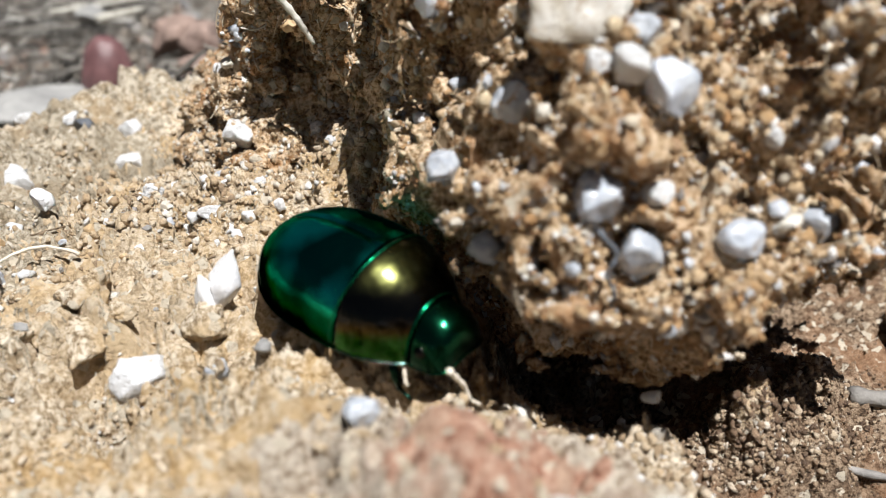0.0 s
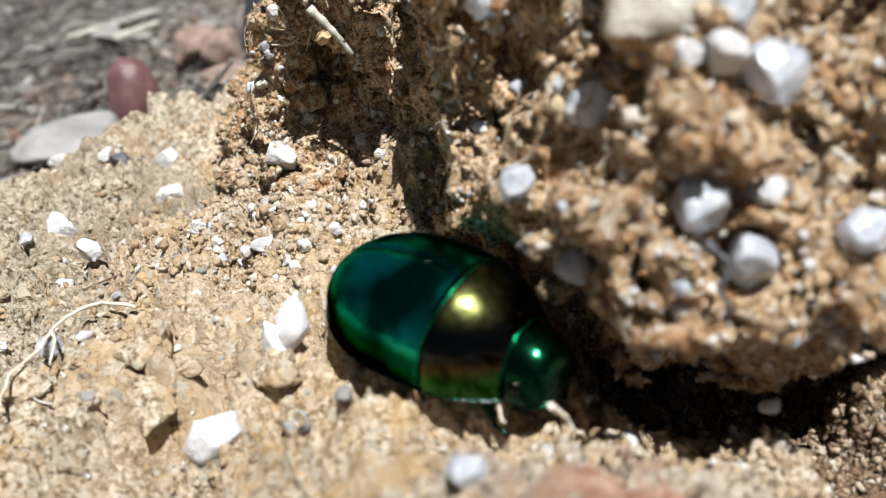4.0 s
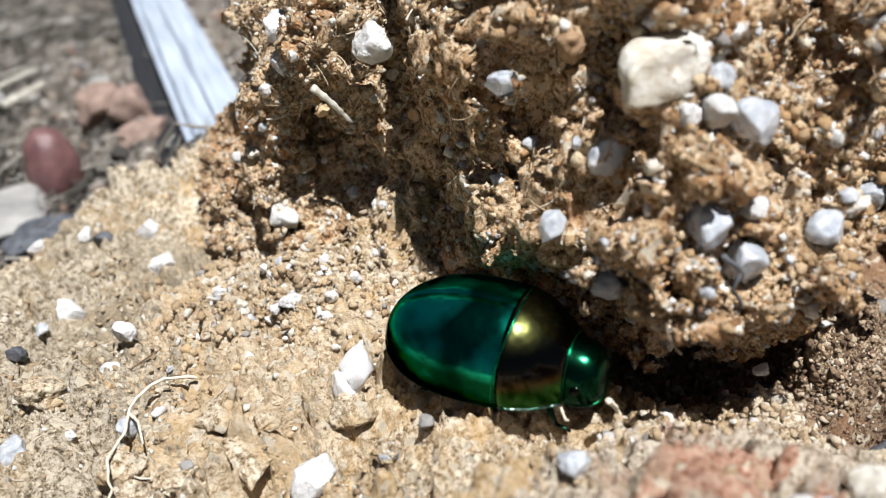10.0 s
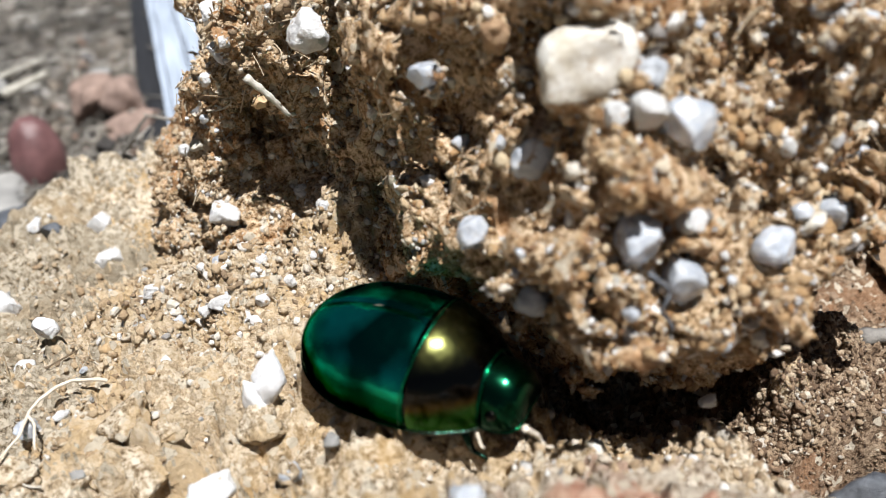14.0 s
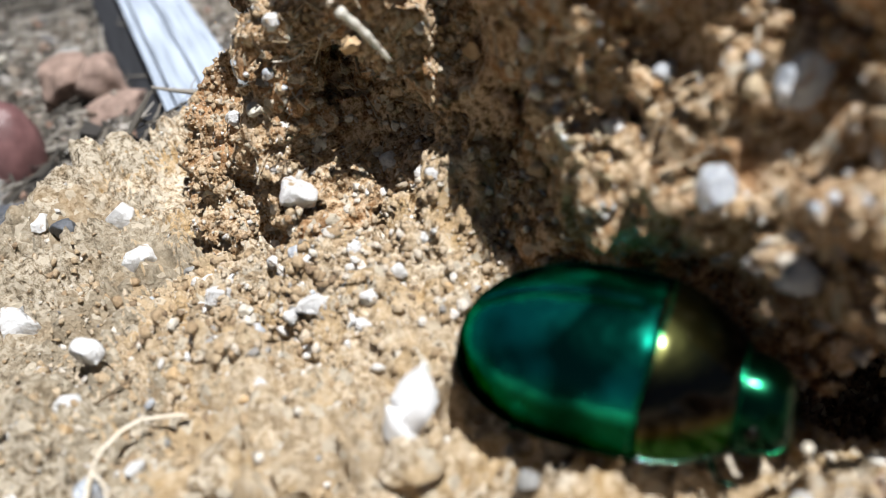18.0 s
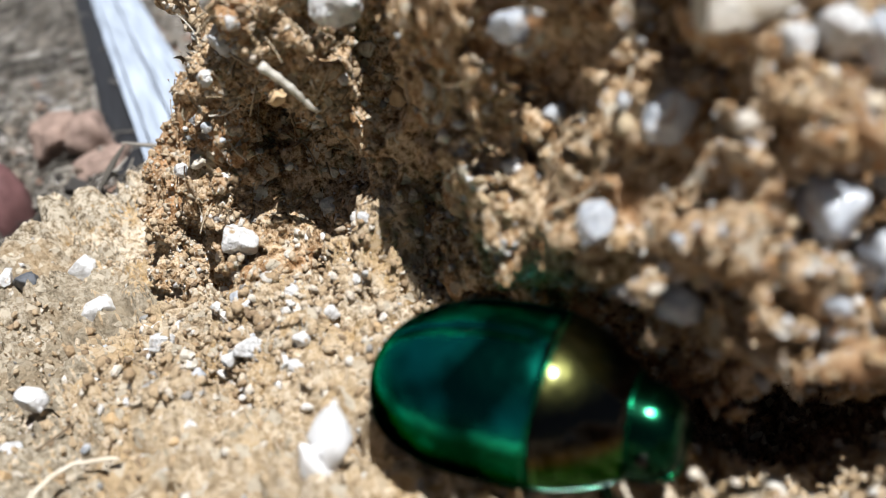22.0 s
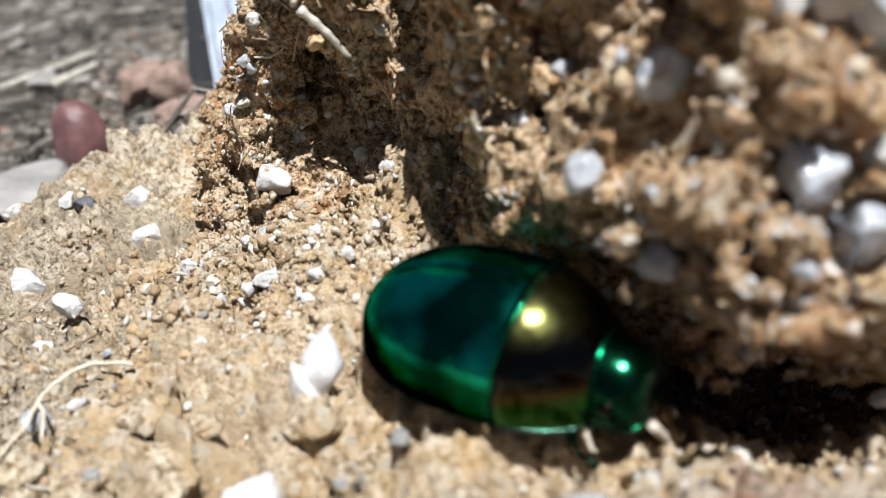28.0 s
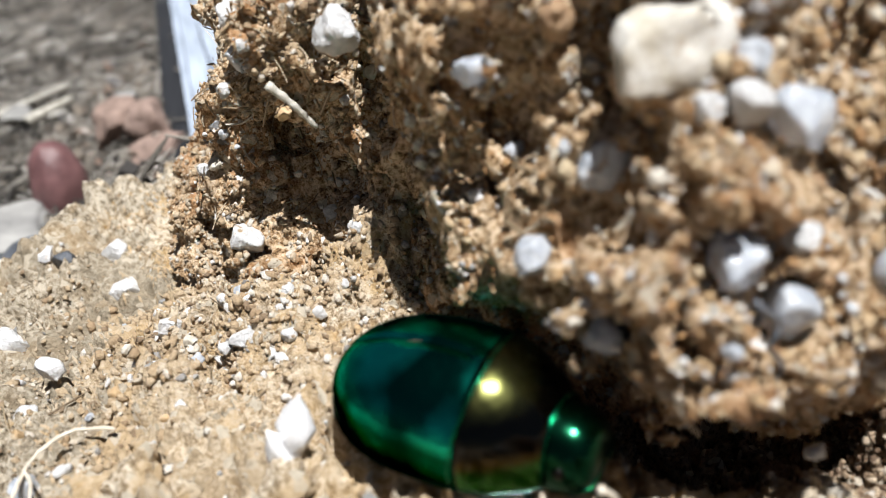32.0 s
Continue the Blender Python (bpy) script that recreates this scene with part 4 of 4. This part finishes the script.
rod("knobbed_root", [(0.3, 29.2, 2.1), (0.6, 29.5, 1.2), (1.2, 30.1, -0.2), (1.9, 30.7, -1.7)], 0.17, ROOT, "short knobbed pale root before the beetle", "root", "", 0.2)
rod("knobbed_root", [(-2.0, 30.9, 1.4), (-1.8, 30.6, 1.0), (-1.6, 30.1, 0.4)], 0.13, ROOT, "small pale root stub under the beetle", "root", "", 0.15)
rod("twig", [(20.4, 35.6, -9.3), (22.6, 34.6, -9.3), (27.0, 33.4, -9.4)], 0.34, FIBRE, "grey twig on the lower soil", "twig")
rod("twig", [(25.6, 41.0, -9.3), (30.0, 40.0, -9.2), (40.0, 38.0, -9.2)], 0.6, FIBRE, "thick grey twig on the lower soil", "twig")
for n, (x, y, z, a, b, c, mat, label) in enumerate((
        (-36.5, 114.0, -7.0, 3.2, 3.2, 3.4, PINK_STONE, "dull pink stone on the lower soil"), (-30.5, 104.0, -8.0, 4.2, 2.4, 1.7, PINK_STONE, "small flat pink stone on the lower soil"),
        (-32.0, 110.0, -7.4, 2.8, 3.0, 3.0, PINK_STONE, "dull pink stone on the lower soil"), (-46.0, 91.5, -8.6, 5.6, 7.5, 2.0, GREY_STONE, "flat grey slab on the lower soil"),
        (-40.5, 84.5, -8.9, 4.6, 4.0, 1.3, DARK_STONE, "dark flat stone on the lower soil"), (-38.0, 124.0, -7.6, 2.0, 2.0, 1.4, GREY_STONE, "small grey stone on the lower soil"),
        (-55.0, 130.0, -7.8, 2.6, 2.0, 1.6, GREY_STONE, "small grey stone on the lower soil"), (17.6, 27.2, -8.6, 3.1, 2.6, 2.6, DARK_STONE, "dark grey stone on the lower soil"),
        (33.5, 48.0, -9.4, 3.0, 2.4, 1.6, BROWN_STONE, "brown stone on the lower soil"), (19.2, 34.6, -9.2, 1.0, 0.9, 0.9, CREAM, "small cream stone on the lower soil"))):
    stone("stone", (x, y, z), (a, b, c), (n * 7 % 15, 0, n * 50), mat, label, "stones on the lower soil", seed=n + 120, category="stone")


# ---- the beetle ----
def beetle_material(name, stops, rough, coat=0.0, heights=(1.2, 4.6), edge=(1.0, 1.0, 1.0), patchy_sheen=0.0):
    """Metallic iridescent cuticle; the stops tint it from flank to back and carry painted reflections."""
    m, nodes, links, bsdf = material(name)
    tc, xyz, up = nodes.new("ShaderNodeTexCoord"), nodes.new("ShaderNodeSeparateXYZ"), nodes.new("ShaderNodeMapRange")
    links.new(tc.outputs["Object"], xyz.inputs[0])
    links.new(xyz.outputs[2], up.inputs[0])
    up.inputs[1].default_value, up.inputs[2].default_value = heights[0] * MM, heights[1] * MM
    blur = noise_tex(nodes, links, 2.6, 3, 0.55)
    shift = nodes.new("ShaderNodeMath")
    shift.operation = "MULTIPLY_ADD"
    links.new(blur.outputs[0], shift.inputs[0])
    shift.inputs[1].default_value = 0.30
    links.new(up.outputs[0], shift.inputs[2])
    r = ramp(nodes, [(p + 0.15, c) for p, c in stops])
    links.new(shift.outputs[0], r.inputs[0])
    # uneven reflection, painted as lighter and darker patches
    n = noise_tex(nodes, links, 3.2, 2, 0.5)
    tone = ramp(nodes, [(0.40, (1 - patchy_sheen,) * 3), (0.60, (1 + 0.3 * patchy_sheen,) * 3)])
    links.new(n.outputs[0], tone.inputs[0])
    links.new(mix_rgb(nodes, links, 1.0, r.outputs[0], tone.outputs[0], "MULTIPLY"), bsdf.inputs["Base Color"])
    bsdf.inputs["Metallic"].default_value = 1.0
    bsdf.inputs["Specular Tint"].default_value = (*edge, 1)
    bsdf.inputs["Roughness"].default_value = rough
    bsdf.inputs["Coat Weight"].default_value = coat
    bsdf.inputs["Coat Roughness"].default_value = 0.12
    dents = noise_tex(nodes, links, 1.8, 2, 0.5)
    add_bump(nodes, links, bsdf, dents.outputs[0], 0.6, 0.20)
    return m


# dark flank and bright teal back paint in the ground and sky reflections
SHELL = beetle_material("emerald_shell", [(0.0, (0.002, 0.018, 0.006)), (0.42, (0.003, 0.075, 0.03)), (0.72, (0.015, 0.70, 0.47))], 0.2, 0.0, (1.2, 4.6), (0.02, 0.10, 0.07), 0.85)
# the black band and green flank are reflections painted into the shell
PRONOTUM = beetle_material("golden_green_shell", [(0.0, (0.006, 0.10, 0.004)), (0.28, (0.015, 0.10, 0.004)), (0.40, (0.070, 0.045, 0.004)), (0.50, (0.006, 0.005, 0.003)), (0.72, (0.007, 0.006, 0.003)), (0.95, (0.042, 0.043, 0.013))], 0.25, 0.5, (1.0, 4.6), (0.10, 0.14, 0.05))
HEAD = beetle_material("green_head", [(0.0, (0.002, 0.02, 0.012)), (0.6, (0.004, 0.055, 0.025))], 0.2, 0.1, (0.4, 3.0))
RIM = beetle_material("bright_green_rim", [(0.0, (0.002, 0.03, 0.012)), (0.7, (0.008, 0.26, 0.12))], 0.2)
EDGE = beetle_material("glinting_edge", [(0.0, (0.003, 0.035, 0.016)), (0.7, (0.006, 0.12, 0.06))], 0.12, 1.0)
LIMB = beetle_material("dark_green_limb", [(0.0, (0.008, 0.03, 0.02)), (0.7, (0.012, 0.05, 0.03))], 0.25)
EYE_MAT = beetle_material("dark_eye", [(0.0, (0.02, 0.02, 0.018)), (0.7, (0.04, 0.035, 0.03))], 0.12)


def arch(x, w, z0, z1, s, n=40, lo=0.0, hi=math.pi, groove=0.0):
    """Points of an arch: half width w, from base z0 to top z1; groove: how far it dips along the middle line."""
    out = []
    for k in range(n + 1):
        a = lo + (hi - lo) * k / n
        c, d = math.cos(a), math.sin(a)
        dip = groove * math.exp(-((a - math.pi / 2) / 0.045) ** 2)
        out.append((x, math.copysign(abs(c) ** s, c) * w, z0 + (z1 - z0) * math.copysign(abs(d) ** s, d) - dip))
    return out


def loft(sections, n=40, lo=0.0, hi=math.pi, groove=0.0):
    """A skin over arches: each section is (x, half width, base z, top z, squareness)."""
    bm = bmesh.new()
    rows = [[bm.verts.new(p) for p in arch(*sec, n, lo, hi, groove)] for sec in sections]
    for r0, r1 in zip(rows, rows[1:]):
        for k in range(n):
            bm.faces.new((r0[k], r1[k], r1[k + 1], r0[k + 1]))
    return bm


def build_beetle():
    root = tagged(new("beetle"), "shiny metallic emerald green beetle resting on the earth beside the clod", "beetle")
    secs = []
    for k in range(41):
        x = -6.44 + 7.94 * math.sin(k / 40 * math.pi / 2) ** 1.3
        wide = max(1 - abs((x + 1.0) / 5.44) ** 2.2, 0.0) ** 0.5 if x < -1.0 else 1 - 0.03 * ((x + 1.0) / 2.5) ** 2
        high = max(1 - abs(x / 6.44) ** 2.1, 0.0) ** 0.5 if x < 0 else 1 - 0.02 * (x / 1.5) ** 2
        secs.append((x, 3.82 * wide + 0.01, 1.14 + 0.4 * (1 - wide), 1.14 + 3.88 * high + 0.3 * (1 - wide), 0.97))
    for lo, hi, side in ((0.0, math.pi / 2 - 0.004, 1), (math.pi / 2 + 0.004, math.pi, -1)):
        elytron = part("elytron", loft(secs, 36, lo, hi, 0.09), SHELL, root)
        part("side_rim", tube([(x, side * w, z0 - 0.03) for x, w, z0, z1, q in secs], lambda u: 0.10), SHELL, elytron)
    bm = loft([(x, w, z0, z1, 1.0) for x, w, z0, z1 in ((0.75, 0.05, 4.9, 4.99), (1.1, 0.42, 4.85, 5.01), (1.5, 0.62, 4.8, 5.0))], 12)
    part("scutellum", bm, SHELL, root)
    secs = []
    for k in range(31):
        u = k / 30
        edge = 0.96 + 0.04 * min(u * 14, (1 - u) * 14, 1)
        secs.append((1.45 + 3.1 * u, (3.72 - 1.62 * u ** 1.7) * edge, 1.14 - 0.45 * u, (4.98 - 1.75 * u ** 1.7) * edge, 0.98))
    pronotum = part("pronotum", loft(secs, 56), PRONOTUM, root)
    beads = lambda u: 0.055 + 0.022 * abs(math.sin(u * 46))
    part("rear_rim", tube([(x - 0.28 * math.cos(math.pi * k / 22), y, z) for k, (x, y, z) in enumerate(arch(1.55, 3.70, 1.14, 4.97, 0.98, 44))], beads), RIM, pronotum)
    part("front_rim", tube(arch(4.53, 2.06, 0.7, 3.20, 0.98), beads), RIM, pronotum)
    for side in (1, -1):
        part("side_rim", tube([(x, side * w, z0) for x, w, z0, z1, q in secs], lambda u: 0.06 + 0.03 * abs(math.sin(u * 30))), EDGE, pronotum)
    secs = []
    for k in range(19):
        u = k / 18
        round_off = max(1 - u ** 2.4, 0.0) ** 0.5
        secs.append((4.35 + 2.02 * math.sin(u * math.pi / 2), 1.92 * round_off + 0.01, 0.6 + 0.25 * (1 - round_off), 0.85 + 2.15 * round_off - 0.35 * u, 0.95))
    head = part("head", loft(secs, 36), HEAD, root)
    part("front_rim", tube([(x, y * 1.0, z - 0.04) for x, y, z in [(s[0], s[1], s[2]) for s in secs] + [(s[0], -s[1], s[2]) for s in secs[::-1]]], lambda u: 0.06), RIM, head)
    bm = bmesh.new()
    bmesh.ops.create_uvsphere(bm, u_segments=40, v_segments=20, radius=1)
    for v in bm.verts:
        v.co = Vector((-0.55 + v.co.x * 5.6, v.co.y * 3.66, 1.2 + v.co.z * (1.3 if v.co.z < 0 else 0.6)))
    part("belly", bm, LIMB, root)
    for side in (1, -1):
        bm = bmesh.new()
        bmesh.ops.create_uvsphere(bm, u_segments=20, v_segments=12, radius=0.32)
        bmesh.ops.translate(bm, vec=(5.1, side * 1.62, 1.45), verts=bm.verts)
        part("eye", bm, EYE_MAT, root, "dark bead-like eye")
        pts = [(5.9 - 3.2 * u, side * (1.1 + 0.9 * math.sin(u * 1.5)), 0.6 - 0.3 * u) for u in (k / 14 for k in range(15))]
        part("antenna", tube(pts, lambda u: 0.07 + 0.04 * abs(math.sin(u * 24)) + 0.04 * u), LIMB, root)
        for x0, dx in ((3.2, 1.4), (0.6, 0.3), (-2.0, -1.4)):
            leg = part("leg", tube([(x0, side * 1.8, 0.5), (x0 + dx * 0.3, side * 2.1, 0.7), (x0 + dx * 0.5, side * 2.3, 0.4)], lambda u: 0.34 - 0.1 * u), LIMB, root)
            part("shin", tube([(x0 + dx * 0.5, side * 2.3, 0.4), (x0 + dx * 0.6, side * 2.35, -0.3), (x0 + dx * 0.7, side * 2.3, -0.95)], lambda u: 0.2 - 0.05 * u), LIMB, leg)
            part("foot", tube([(x0 + dx * 0.7, side * 2.3, -0.95), (x0 + dx, side * 2.3, -1.05), (x0 + dx * 1.3, side * 2.4, -1.05)], lambda u: 0.13 - 0.05 * u), LIMB, leg)
    root.matrix_basis = pose(-3.84 * MM, 35.1 * MM, 1.11 * MM, 5.95, 3.49, -40.03)
    return root


beetle = build_beetle()


def motions():
    """The beetle rests where it is from the clip's start to its end."""
    still = beetle.matrix_basis.copy()
    walk(beetle, [(0.0, still), (32.0, still)])


motions()
